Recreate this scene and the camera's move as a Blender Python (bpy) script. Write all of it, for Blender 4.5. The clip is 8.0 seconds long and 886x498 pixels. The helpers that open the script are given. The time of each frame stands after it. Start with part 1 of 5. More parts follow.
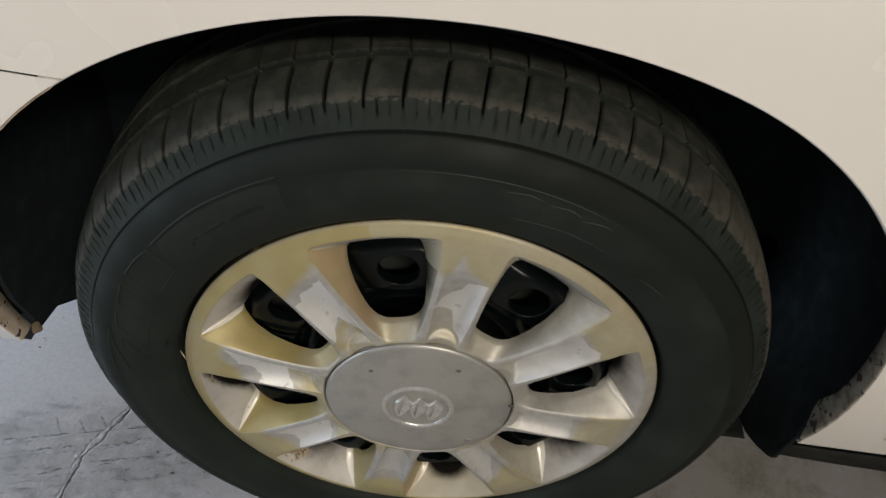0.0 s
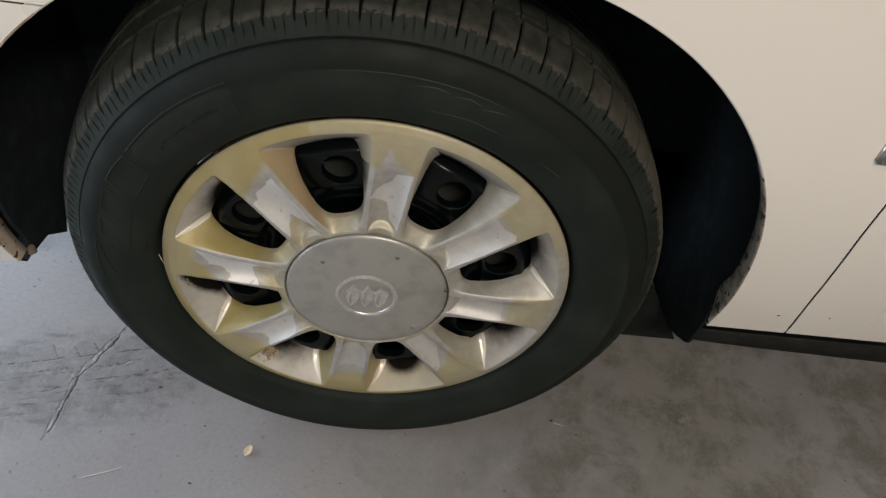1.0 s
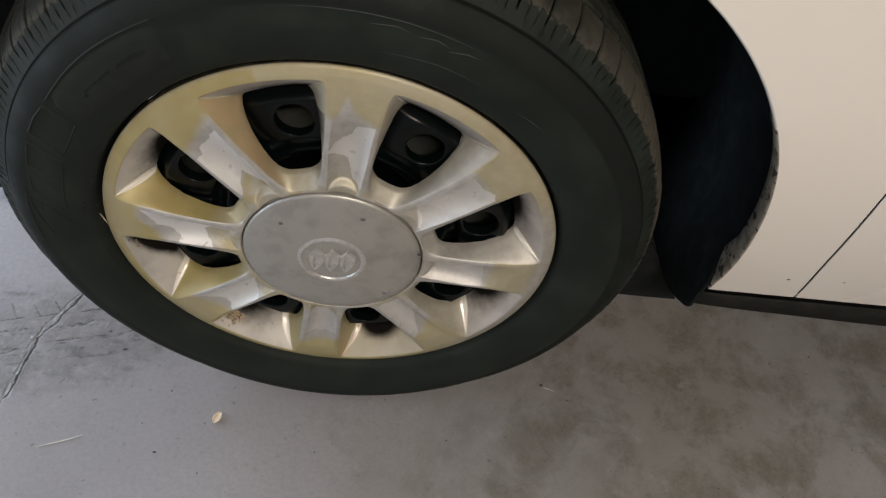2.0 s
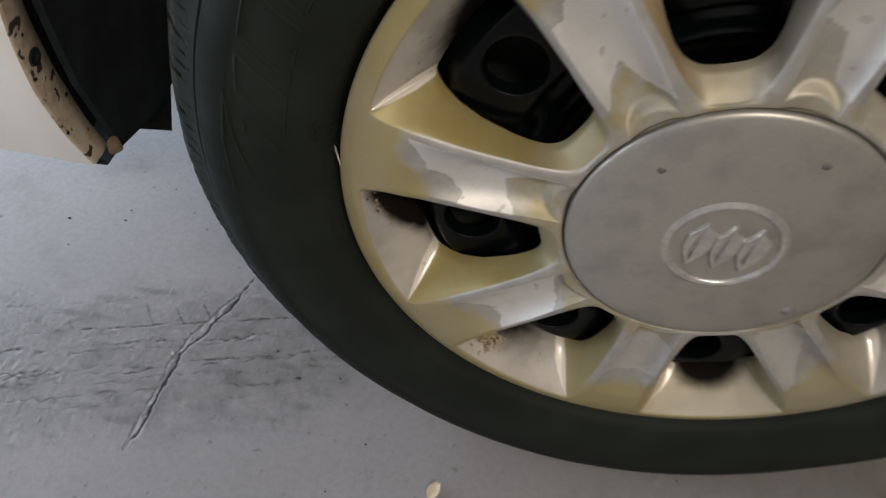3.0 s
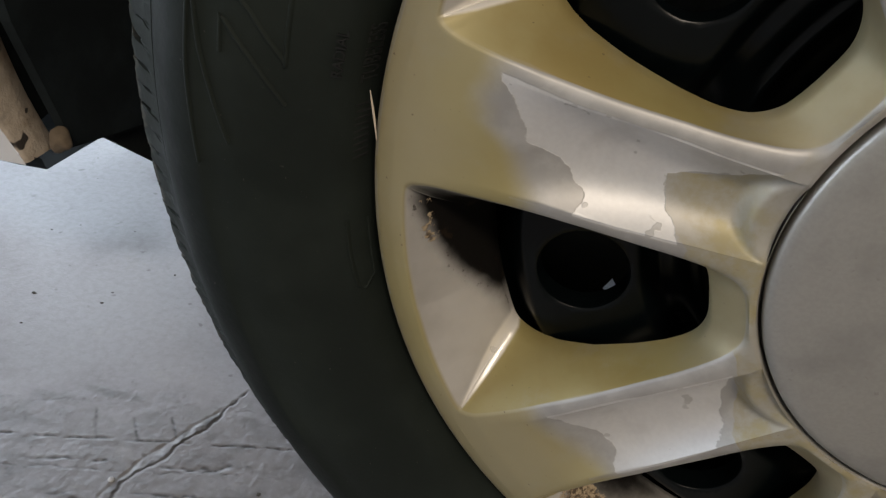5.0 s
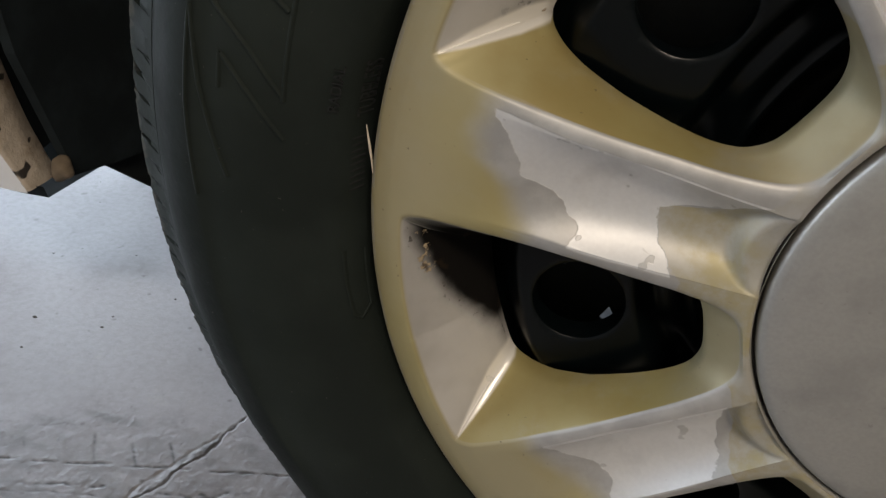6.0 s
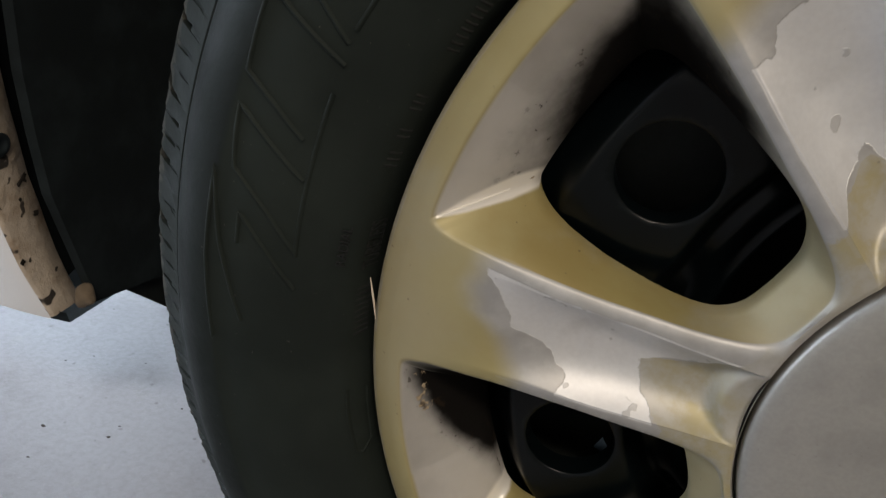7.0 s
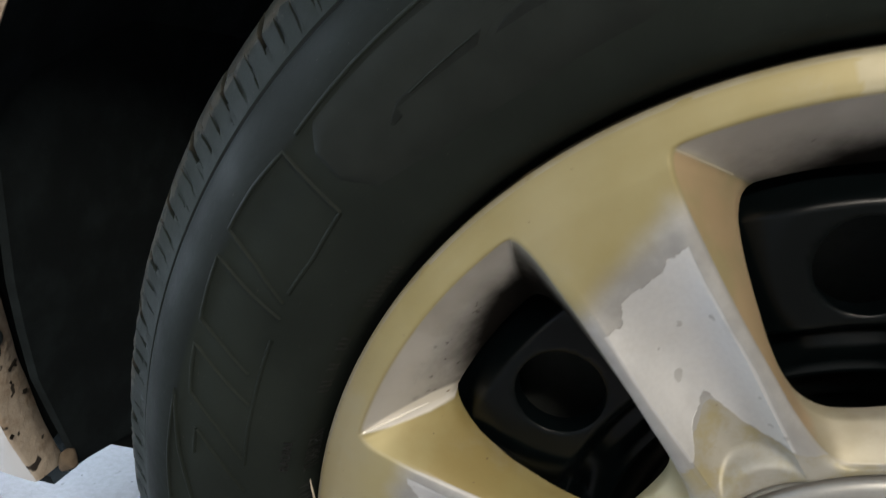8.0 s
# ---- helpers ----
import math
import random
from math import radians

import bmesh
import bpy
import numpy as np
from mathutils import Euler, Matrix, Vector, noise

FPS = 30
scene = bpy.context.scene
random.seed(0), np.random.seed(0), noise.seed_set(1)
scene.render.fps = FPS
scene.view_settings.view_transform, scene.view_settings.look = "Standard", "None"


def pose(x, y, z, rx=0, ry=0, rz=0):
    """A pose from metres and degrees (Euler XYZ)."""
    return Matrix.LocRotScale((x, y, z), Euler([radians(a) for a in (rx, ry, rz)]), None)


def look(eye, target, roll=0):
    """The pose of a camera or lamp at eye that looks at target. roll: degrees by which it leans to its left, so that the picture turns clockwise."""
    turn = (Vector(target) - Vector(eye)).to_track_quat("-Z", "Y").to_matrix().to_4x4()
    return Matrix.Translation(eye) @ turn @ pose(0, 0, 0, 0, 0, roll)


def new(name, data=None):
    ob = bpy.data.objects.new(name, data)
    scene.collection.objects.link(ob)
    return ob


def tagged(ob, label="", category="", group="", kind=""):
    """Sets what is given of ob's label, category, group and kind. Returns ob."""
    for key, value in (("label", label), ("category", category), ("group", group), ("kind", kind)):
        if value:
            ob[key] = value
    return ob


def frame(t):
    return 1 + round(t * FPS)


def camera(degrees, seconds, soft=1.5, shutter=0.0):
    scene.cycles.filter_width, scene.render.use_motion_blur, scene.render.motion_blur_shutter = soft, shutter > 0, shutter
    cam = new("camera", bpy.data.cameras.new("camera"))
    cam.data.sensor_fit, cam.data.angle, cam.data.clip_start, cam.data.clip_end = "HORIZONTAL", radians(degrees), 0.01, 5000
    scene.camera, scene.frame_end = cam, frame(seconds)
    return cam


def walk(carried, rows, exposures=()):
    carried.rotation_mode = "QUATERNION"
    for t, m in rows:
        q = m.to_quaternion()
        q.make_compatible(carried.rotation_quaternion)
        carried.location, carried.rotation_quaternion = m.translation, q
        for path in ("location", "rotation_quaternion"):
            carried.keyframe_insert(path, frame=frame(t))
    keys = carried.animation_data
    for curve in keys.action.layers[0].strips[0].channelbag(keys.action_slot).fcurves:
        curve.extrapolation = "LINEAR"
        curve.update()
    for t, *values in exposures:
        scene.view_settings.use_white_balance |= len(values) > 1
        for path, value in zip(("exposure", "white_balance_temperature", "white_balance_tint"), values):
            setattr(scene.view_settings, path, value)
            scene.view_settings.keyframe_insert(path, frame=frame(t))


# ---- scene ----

cam = camera(62.0, 8.0, soft=1.3, shutter=0.2)
ROWS = [
    (0.0, -0.0458, -0.3948, 0.8882, 44.49, -8.75, 3.18),
    (0.5, 0.0015, -0.4600, 0.9181, 43.87, -6.75, 0.99),
    (1.0, 0.0083, -0.5299, 0.9139, 43.83, -7.56, 0.75),
    (1.2, 0.0337, -0.5227, 0.9011, 43.31, -7.72, 0.60),
    (2.3, 0.0490, -0.4257, 0.8457, 37.36, -6.28, 2.22),
    (2.5, -0.0379, -0.3972, 0.7992, 36.67, -5.38, 3.07),
    (2.7, -0.0955, -0.3651, 0.7278, 37.50, -4.03, 4.05),
    (3.0, -0.1403, -0.3068, 0.5908, 41.45, -4.37, 7.40),
    (3.5, -0.1561, -0.2418, 0.4914, 47.17, -4.71, 11.67),
    (4.0, -0.1602, -0.2226, 0.4573, 51.81, -5.45, 12.67),
    (4.5, -0.1578, -0.2152, 0.4193, 53.54, -6.17, 13.33),
    (4.7, -0.1560, -0.2153, 0.4160, 54.34, -6.26, 13.55),
    (5.8, -0.1528, -0.2148, 0.4178, 56.20, -6.45, 14.00),
    (6.0, -0.1525, -0.2145, 0.4207, 56.74, -6.30, 13.96),
    (6.5, -0.1518, -0.2165, 0.4338, 60.78, -6.25, 14.22),
    (7.0, -0.1499, -0.2217, 0.4467, 63.90, -6.61, 14.83),
    (7.5, -0.1453, -0.2274, 0.4787, 66.04, -6.04, 14.65),
    (8.0, -0.1256, -0.2315, 0.5220, 68.51, -5.60, 14.33),
]
walk(cam, [(t, pose(x, y, z, rx, ry, rz)) for t, x, y, z, rx, ry, rz in ROWS], exposures=[(0.0, -0.18, 6600, 10), (1.0, -0.20, 6650, 11), (2.5, -0.11, 6750, 14), (3.0, -0.38, 6800, 13), (3.5, -0.54, 6800, 13), (4.0, -0.54, 6850, 13), (4.5, -0.49, 6850, 13),
            (6.5, -0.34, 6800, 13), (7.5, -0.22, 6500, 12), (8.0, 0.02, 6400, 10)])

# ---- light: daylight through the open front of the garage, a warm tube lamp under the ceiling ----
world = bpy.data.worlds.new("sky")
scene.world = world
world.use_nodes = True
wn = world.node_tree.nodes
sky = wn.new("ShaderNodeTexSky")
sky.sky_type, sky.sun_disc = "NISHITA", False
sky.sun_elevation, sky.sun_rotation = radians(35), radians(200)
world.node_tree.links.new(sky.outputs[0], wn["Background"].inputs[0])
wn["Background"].inputs[1].default_value = 0.1


def area_lamp(name, m, size_x, size_y, watts, colour):
    data = bpy.data.lights.new(name, "AREA")
    data.shape, data.size, data.size_y = "RECTANGLE", size_x, size_y
    data.energy, data.color = watts, colour
    ob = new(name, data)
    ob.matrix_world = m
    return ob


area_lamp("door_daylight", look((-2.0, 1.0, 0.66), (0.0, 0.55, 0.2)), 3.4, 1.26, 120, (0.72, 0.86, 1.0))
area_lamp("tube_light", look((0.55, -1.9, 2.35), (0.0, -0.1, 0.3)), 1.2, 0.14, 58, (1.0, 0.905, 0.775))

# ---- materials ----
HUB = 0.302


class Mat:
    """A node material under construction."""

    def __init__(self, name, colour=(0.5, 0.5, 0.5), rough=0.5, metal=0.0):
        self.m = bpy.data.materials.new(name)
        self.m.use_nodes = True
        self.t = self.m.node_tree
        self.b = self.t.nodes["Principled BSDF"]
        self.b.inputs["Base Color"].default_value = (*colour, 1)
        self.b.inputs["Roughness"].default_value = rough
        self.b.inputs["Metallic"].default_value = metal
        self.co = self.t.nodes.new("ShaderNodeTexCoord").outputs["Object"]

    def link(self, a, b):
        self.t.links.new(a, b)
        return a

    def node(self, kind, **inputs):
        n = self.t.nodes.new(kind)
        for k, v in inputs.items():
            self.put(n.inputs[k.replace("_", " ")], v)
        return n

    def put(self, socket, v):
        if isinstance(v, bpy.types.NodeSocket):
            self.t.links.new(v, socket)
        elif isinstance(v, tuple) and len(v) == 3 and socket.type == "RGBA":
            socket.default_value = (*v, 1)
        else:
            socket.default_value = v

    def noise(self, scale, detail=4.0, rough=0.55, co=None, distort=0.0):
        n = self.node("ShaderNodeTexNoise", Scale=scale, Detail=detail, Roughness=rough, Distortion=distort)
        self.link(co or self.co, n.inputs["Vector"])
        return n.outputs["Fac"]

    def ramp(self, v, lo, hi, a=0.0, b=1.0):
        n = self.node("ShaderNodeMapRange")
        n.interpolation_type = "SMOOTHSTEP"
        for i, x in enumerate((v, lo, hi, a, b)):
            self.put(n.inputs[i], x)
        return n.outputs[0]

    def math(self, op, a, b=0.0):
        n = self.t.nodes.new("ShaderNodeMath")
        n.operation = op
        self.put(n.inputs[0], a)
        self.put(n.inputs[1], b)
        return n.outputs[0]

    def mix(self, f, a, b):
        n = self.t.nodes.new("ShaderNodeMix")
        n.data_type = "RGBA"
        self.put(n.inputs[0], f)
        self.put(n.inputs[6], a)
        self.put(n.inputs[7], b)
        return n.outputs[2]

    def attr(self, name):
        n = self.t.nodes.new("ShaderNodeAttribute")
        n.attribute_name = name
        return n.outputs["Fac"]

    def bump(self, height, strength=0.3, distance=0.001):
        n = self.node("ShaderNodeBump", Strength=strength, Distance=distance, Height=height)
        self.link(n.outputs[0], self.b.inputs["Normal"])
        return n

    def set(self, **kw):
        for k, v in kw.items():
            self.put(self.b.inputs[k.replace("_", " ")], v)
        return self


def concrete():
    m = Mat("concrete", rough=0.62)
    big, mid, fine, blot = m.noise(1.3, 4), m.noise(8, 6, 0.62), m.noise(170, 4, 0.6), m.noise(3.2, 5, 0.6, distort=0.4)
    c = m.mix(m.ramp(big, 0.35, 0.65), (0.224, 0.217, 0.229), (0.288, 0.279, 0.297))
    # brown oily stains beside and behind the wheel, deepened to paint in the car's shade
    x = m.node("ShaderNodeSeparateXYZ", Vector=m.co).outputs[0]
    oily_shade = m.math("MULTIPLY", m.ramp(m.math("ADD", x, m.math("MULTIPLY", blot, 0.5)), 0.0, 0.62), m.ramp(blot, 0.30, 0.62, 0.35, 1.0))
    c = m.mix(m.math("MULTIPLY", oily_shade, 0.68), c, (0.158, 0.147, 0.112))
    brown = m.math("MULTIPLY", m.ramp(m.noise(11, 8, 0.72, distort=0.25), 0.44, 0.63), m.ramp(m.math("ADD", x, m.math("MULTIPLY", blot, 0.6)), 0.35, 0.62))
    c = m.mix(m.math("MULTIPLY", brown, 0.72), c, (0.086, 0.077, 0.054))
    # dirty band where tyres roll, at a slant
    sep = m.node("ShaderNodeSeparateXYZ", Vector=m.co)
    v = m.math("SUBTRACT", m.math("SUBTRACT", sep.outputs[1], m.math("MULTIPLY", sep.outputs[0], 0.27)), 0.147)
    band = m.ramp(m.math("ADD", m.math("ABSOLUTE", v), m.math("MULTIPLY", m.math("SUBTRACT", mid, 0.5), 0.16)), 0.085, 0.045, 0.0, 0.40)
    c = m.mix(m.math("MULTIPLY", band, m.ramp(m.noise(45, 5, 0.65), 0.3, 0.6, 0.5, 1.0)), c, (0.135, 0.13, 0.125))
    c = m.mix(m.ramp(mid, 0.54, 0.74, 0.0, 0.55), c, (0.125, 0.117, 0.108))
    c = m.mix(m.ramp(m.noise(26, 5, 0.65), 0.60, 0.72, 0.0, 0.4), c, (0.31, 0.30, 0.29))
    c = m.mix(m.ramp(fine, 0.35, 0.7, 0.0, 0.35), c, (0.18, 0.175, 0.17))
    c = m.mix(m.ramp(m.noise(330, 3, 0.7), 0.58, 0.70, 0.0, 0.28), c, (0.36, 0.355, 0.355))
    c = m.mix(m.ramp(m.noise(60, 4, 0.7), 0.58, 0.72, 0.0, 0.35), c, (0.15, 0.145, 0.145))
    c = m.mix(m.attr("filler"), c, (0.200, 0.197, 0.199))
    # dark tyre prints and spots, and the shade painted into the crack
    c = m.mix(m.attr("dirt"), c, (0.058, 0.056, 0.056))
    c = m.mix(m.ramp(m.noise(95, 2, 0.4), 0.70, 0.78, 0.0, 0.45), c, (0.06, 0.055, 0.05))
    m.set(Base_Color=c, Roughness=m.ramp(mid, 0.3, 0.7, 0.34, 0.56))
    gritty = m.noise(420, 4, 0.7)
    m.bump(m.math("ADD", m.math("ADD", m.math("MULTIPLY", fine, 0.5), m.math("MULTIPLY", gritty, 1.2)), m.math("MULTIPLY", mid, 0.6)), 0.32, 0.0008)
    return m.m


def plaster():
    m = Mat("plaster", rough=0.85)
    m.set(Base_Color=m.mix(m.ramp(m.noise(2.0, 6), 0.3, 0.7), (0.52, 0.505, 0.485), (0.60, 0.585, 0.565)))
    m.bump(m.noise(90, 4), 0.2, 0.002)
    return m.m


def car_paint():
    m = Mat("white_paint", (0.74, 0.70, 0.65), 0.28)
    dust = m.ramp(m.noise(2.6, 3, 0.5), 0.35, 0.75)
    m.set(Base_Color=m.mix(m.math("MULTIPLY", dust, 0.14), (0.76, 0.72, 0.67), (0.70, 0.655, 0.59)), Roughness=m.ramp(dust, 0.0, 1.0, 0.2, 0.34))
    m.b.inputs["Coat Weight"].default_value = 0.5
    m.b.inputs["Coat Roughness"].default_value = 0.08
    m.bump(m.noise(350, 2), 0.04, 0.0005)
    return m.m


def dirty_paint(name, pale, dark, spots):
    m = Mat(name, rough=0.75)
    a, b = m.noise(55, 6, 0.65), m.noise(160, 4, 0.6)
    c = m.mix(m.ramp(a, 0.40, 0.68), pale, dark)
    c = m.mix(m.ramp(m.noise(70, 2, 0.4), spots, spots + 0.025), c, (0.035, 0.028, 0.022))
    c = m.mix(m.ramp(m.noise(150, 2, 0.4), 0.68, 0.70), c, (0.05, 0.04, 0.03))
    c = m.mix(m.ramp(b, 0.62, 0.7, 0.0, 0.6), c, (0.62, 0.53, 0.42))
    m.set(Base_Color=c)
    m.bump(m.math("ADD", a, b), 0.5, 0.002)
    return m.m


def black_plastic(name, value, rough, tint=(0.72, 1.0, 1.15)):
    m = Mat(name, rough=rough)
    f = m.noise(40, 6, 0.6)
    m.set(Base_Color=m.mix(m.ramp(f, 0.4, 0.75), tuple(value * t for t in tint), tuple(1.8 * value * t for t in tint)))
    m.b.inputs["Specular IOR Level"].default_value = 0.12 if rough > 0.6 else 0.4
    m.bump(m.noise(260, 3), 0.2, 0.001)
    return m.m


def rubber():
    m = Mat("tyre_rubber", rough=0.75)
    dust, fine = m.noise(22, 6, 0.6), m.noise(420, 3, 0.5)
    tread = m.ramp(m.math("ADD", m.attr("tread"), m.math("MULTIPLY", m.math("SUBTRACT", m.noise(240, 4, 0.6), 0.5), 0.9)), 0.42, 0.60)
    c = m.mix(m.ramp(dust, 0.35, 0.75), (0.0112, 0.0146, 0.0122), (0.0182, 0.0232, 0.0196))
    c = m.mix(m.math("MULTIPLY", m.attr("band"), m.ramp(dust, 0.25, 0.6, 0.5, 1.0)), c, (0.0084, 0.0108, 0.0092))
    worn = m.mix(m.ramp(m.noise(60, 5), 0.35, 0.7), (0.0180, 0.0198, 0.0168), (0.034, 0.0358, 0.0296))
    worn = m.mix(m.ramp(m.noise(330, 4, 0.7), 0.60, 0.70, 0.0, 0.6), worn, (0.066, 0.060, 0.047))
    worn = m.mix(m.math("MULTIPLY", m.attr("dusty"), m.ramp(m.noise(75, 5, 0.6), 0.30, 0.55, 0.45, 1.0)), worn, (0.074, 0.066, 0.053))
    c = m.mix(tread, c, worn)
    # near-black painted into the grooves to deepen their shade
    c = m.mix(m.attr("groove_shade"), c, (0.0016, 0.0018, 0.0016))
    c = m.mix(m.ramp(m.noise(700, 2), 0.74, 0.78, 0.0, 0.35), c, (0.16, 0.15, 0.13))
    m.set(Base_Color=c, Roughness=m.ramp(dust, 0.3, 0.7, 0.54, 0.72))
    m.b.inputs["Specular IOR Level"].default_value = 0.12
    m.bump(m.math("ADD", fine, m.noise(90, 4)), 0.16, 0.0007)
    return m.m


def cover_paint():
    """Hubcap: aged yellow lacquer over silver, peeled off in the channels of the spokes."""
    m = Mat("peeling_hubcap_paint", rough=0.4)
    rad, face, old, edge = m.attr("rad"), m.attr("face"), m.attr("old"), m.attr("edge")
    n1, n2, n3, n0 = m.noise(30, 4, 0.5), m.noise(95, 5, 0.6), m.noise(600, 3, 0.5), m.noise(12, 2, 0.4)
    lac = m.mix(m.ramp(n1, 0.3, 0.7), (0.322, 0.271, 0.122), (0.366, 0.314, 0.157))
    lac = m.mix(m.ramp(n0, 0.45, 0.7, 0.0, 0.7), lac, (0.345, 0.300, 0.190))
    lac = m.mix(m.ramp(face, 0.6, 0.2, 0.0, 0.75), lac, m.mix(m.ramp(n1, 0.35, 0.7), (0.308, 0.251, 0.090), (0.348, 0.292, 0.125)))
    amber = m.math("MULTIPLY", m.ramp(m.noise(17, 5, 0.6), 0.46, 0.70, 0.0, 0.7), m.ramp(face, 0.9, 0.3, 0.35, 1.0))
    lac = m.mix(amber, lac, (0.285, 0.212, 0.074))
    pale = m.ramp(m.noise(26, 6, 0.68), 0.52, 0.72, 0.0, 0.55)
    lac = m.mix(pale, lac, (0.345, 0.315, 0.215))
    gray = m.mix(m.ramp(n2, 0.35, 0.7), (0.382, 0.371, 0.355), (0.462, 0.451, 0.434))
    silver = m.mix(m.ramp(n3, 0.3, 0.7), (0.640, 0.632, 0.622), (0.668, 0.661, 0.650))
    smudge = m.ramp(m.noise(52, 4, 0.55), 0.50, 0.72, 0.0, 0.5)
    silver = m.mix(smudge, silver, (0.50, 0.49, 0.48))
    gray = m.mix(m.math("MULTIPLY", smudge, 0.7), gray, (0.28, 0.27, 0.255))
    wob1, wob2 = m.math("SUBTRACT", n1, 0.5), m.math("SUBTRACT", n2, 0.5)
    base = m.math("ADD", rad, m.attr("seed"))
    soft = m.math("ADD", base, m.math("MULTIPLY", wob1, 0.35))
    # soft thinning of the lacquer down the spoke, none on the walls of the holes
    thin = m.math("ADD", m.attr("thin"), m.math("MULTIPLY", wob1, 0.7))
    fade = m.math("MULTIPLY", m.ramp(thin, -0.30, 0.42), face)
    fade = m.math("MAXIMUM", fade, m.math("MAXIMUM", m.math("SUBTRACT", 1.0, old), m.math("MULTIPLY", m.ramp(soft, 0.30, 0.08, 0.0, 0.75), m.math("SUBTRACT", 1.0, m.math("MULTIPLY", m.math("SUBTRACT", 1.0, face), m.math("MULTIPLY", old, 0.6))))))
    # lacquer left between the bare patch and the hub
    left = m.math("ADD", m.attr("inner"), m.math("ADD", m.math("MULTIPLY", wob1, 0.9), m.math("MULTIPLY", wob2, 0.5)))
    back = m.math("MULTIPLY", m.ramp(left, 0.0, 0.05), m.math("MULTIPLY", m.math("MULTIPLY", m.ramp(old, 0.5, 0.9), face), m.ramp(n0, 0.36, 0.52, 0.25, 1.0)))
    fade = m.math("MULTIPLY", fade, m.math("SUBTRACT", 1.0, m.math("MULTIPLY", back, m.ramp(n2, 0.35, 0.62, 0.9, 0.35))))
    specks = m.math("MULTIPLY", m.ramp(m.noise(520, 2, 0.4), 0.745, 0.765), m.ramp(n0, 0.4, 0.6))
    lac = m.mix(m.math("MULTIPLY", specks, 0.7), lac, (0.12, 0.085, 0.045))
    c = m.mix(fade, lac, gray)
    # crisp torn edge of the bare patch
    torn = m.math("ADD", m.attr("torn"), m.math("ADD", m.math("MULTIPLY", wob2, 0.45), m.math("MULTIPLY", wob1, 0.35)))
    bare = m.math("MULTIPLY", m.ramp(torn, 0.0, 0.035), m.ramp(m.math("ADD", m.attr("chan"), m.math("MULTIPLY", wob1, 0.9)), 0.18, 0.34))
    islands = m.ramp(m.noise(140, 2, 0.4), 0.70, 0.72)
    bare = m.math("MULTIPLY", bare, m.math("SUBTRACT", 1.0, m.math("MULTIPLY", islands, 0.7)))
    bare = m.math("MULTIPLY", bare, m.math("MULTIPLY", face, m.attr("peel")))
    c = m.mix(bare, c, silver)
    # worn bright ridges, the glints along them painted into the colour
    rub_glint = m.math("MULTIPLY", m.ramp(m.math("ADD", edge, m.math("MULTIPLY", wob1, 1.2)), 0.55, 0.8), m.ramp(rad, 0.85, 0.70))
    c = m.mix(m.math("MULTIPLY", rub_glint, 0.28), c, (0.50, 0.48, 0.45))
    # bare outer walls, rust at a few corners, brake dust and painted shade in the depth
    c = m.mix(m.attr("rimwall"), c, m.mix(m.ramp(n1, 0.35, 0.65), (0.42, 0.395, 0.36), (0.52, 0.495, 0.46)))
    soot_shade = m.ramp(m.math("ADD", m.attr("soot_shade"), m.math("MULTIPLY", wob2, 0.30)), 0.04, 0.80)
    flecks = m.math("MULTIPLY", m.ramp(m.math("ADD", m.math("MULTIPLY", m.noise(190, 4, 0.65), 0.75), m.math("MULTIPLY", n1, 0.25)), 0.60, 0.64), m.ramp(m.attr("soot_shade"), 0.08, 0.40))
    s = m.math("MAXIMUM", soot_shade, m.math("MULTIPLY", flecks, 0.85))
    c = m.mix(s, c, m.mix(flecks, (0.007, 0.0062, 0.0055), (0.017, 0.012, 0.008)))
    # worn crease, its bright highlight painted in near-white
    crease_glint = m.ramp(m.math("ADD", m.attr("crease_glint"), m.math("MULTIPLY", wob1, 0.5)), 0.30, 0.62)
    c = m.mix(crease_glint, c, (0.78, 0.74, 0.67))
    rust = m.ramp(m.math("ADD", m.attr("rust"), m.math("MULTIPLY", wob1, 2.4)), 0.55, 1.05, 0.0, 0.6)
    c = m.mix(rust, c, (0.46, 0.315, 0.19))
    # caked brown crumbs
    crumb = m.math("ADD", m.math("MULTIPLY", m.noise(150, 5, 0.7), 0.8), m.math("MULTIPLY", m.attr("crust"), 0.34))
    caked = m.math("MULTIPLY", m.ramp(crumb, 0.60, 0.66), m.ramp(m.attr("crust"), 0.02, 0.2))
    c = m.mix(caked, c, m.mix(m.ramp(n3, 0.4, 0.6), (0.085, 0.060, 0.038), (0.40, 0.31, 0.20)))
    metal = m.math("MULTIPLY", m.math("MAXIMUM", m.math("MAXIMUM", bare, rub_glint), m.math("MULTIPLY", fade, 0.85)), m.math("SUBTRACT", 1.0, s))
    m.put(m.b.inputs["Specular IOR Level"], m.math("SUBTRACT", 0.5, m.math("MULTIPLY", s, 0.46)))
    m.set(Base_Color=c, Metallic=m.math("MULTIPLY", m.ramp(metal, 0.0, 1.0, 0.2, 0.52), m.math("SUBTRACT", 1.0, s)), Roughness=m.math("ADD", m.math("ADD", m.ramp(metal, 0.0, 1.0, 0.49, 0.53), m.math("MULTIPLY", wob2, 0.10)), m.math("SUBTRACT", m.math("MULTIPLY", s, 0.4), m.math("MULTIPLY", crease_glint, 0.2))))
    m.bump(m.math("ADD", m.math("MULTIPLY", bare, -1.2), m.math("ADD", m.math("MULTIPLY", n3, 0.2), m.math("ADD", m.math("MULTIPLY", s, 0.8), m.math("MULTIPLY", caked, 3.0)))), 0.35, 0.0004)
    return m.m


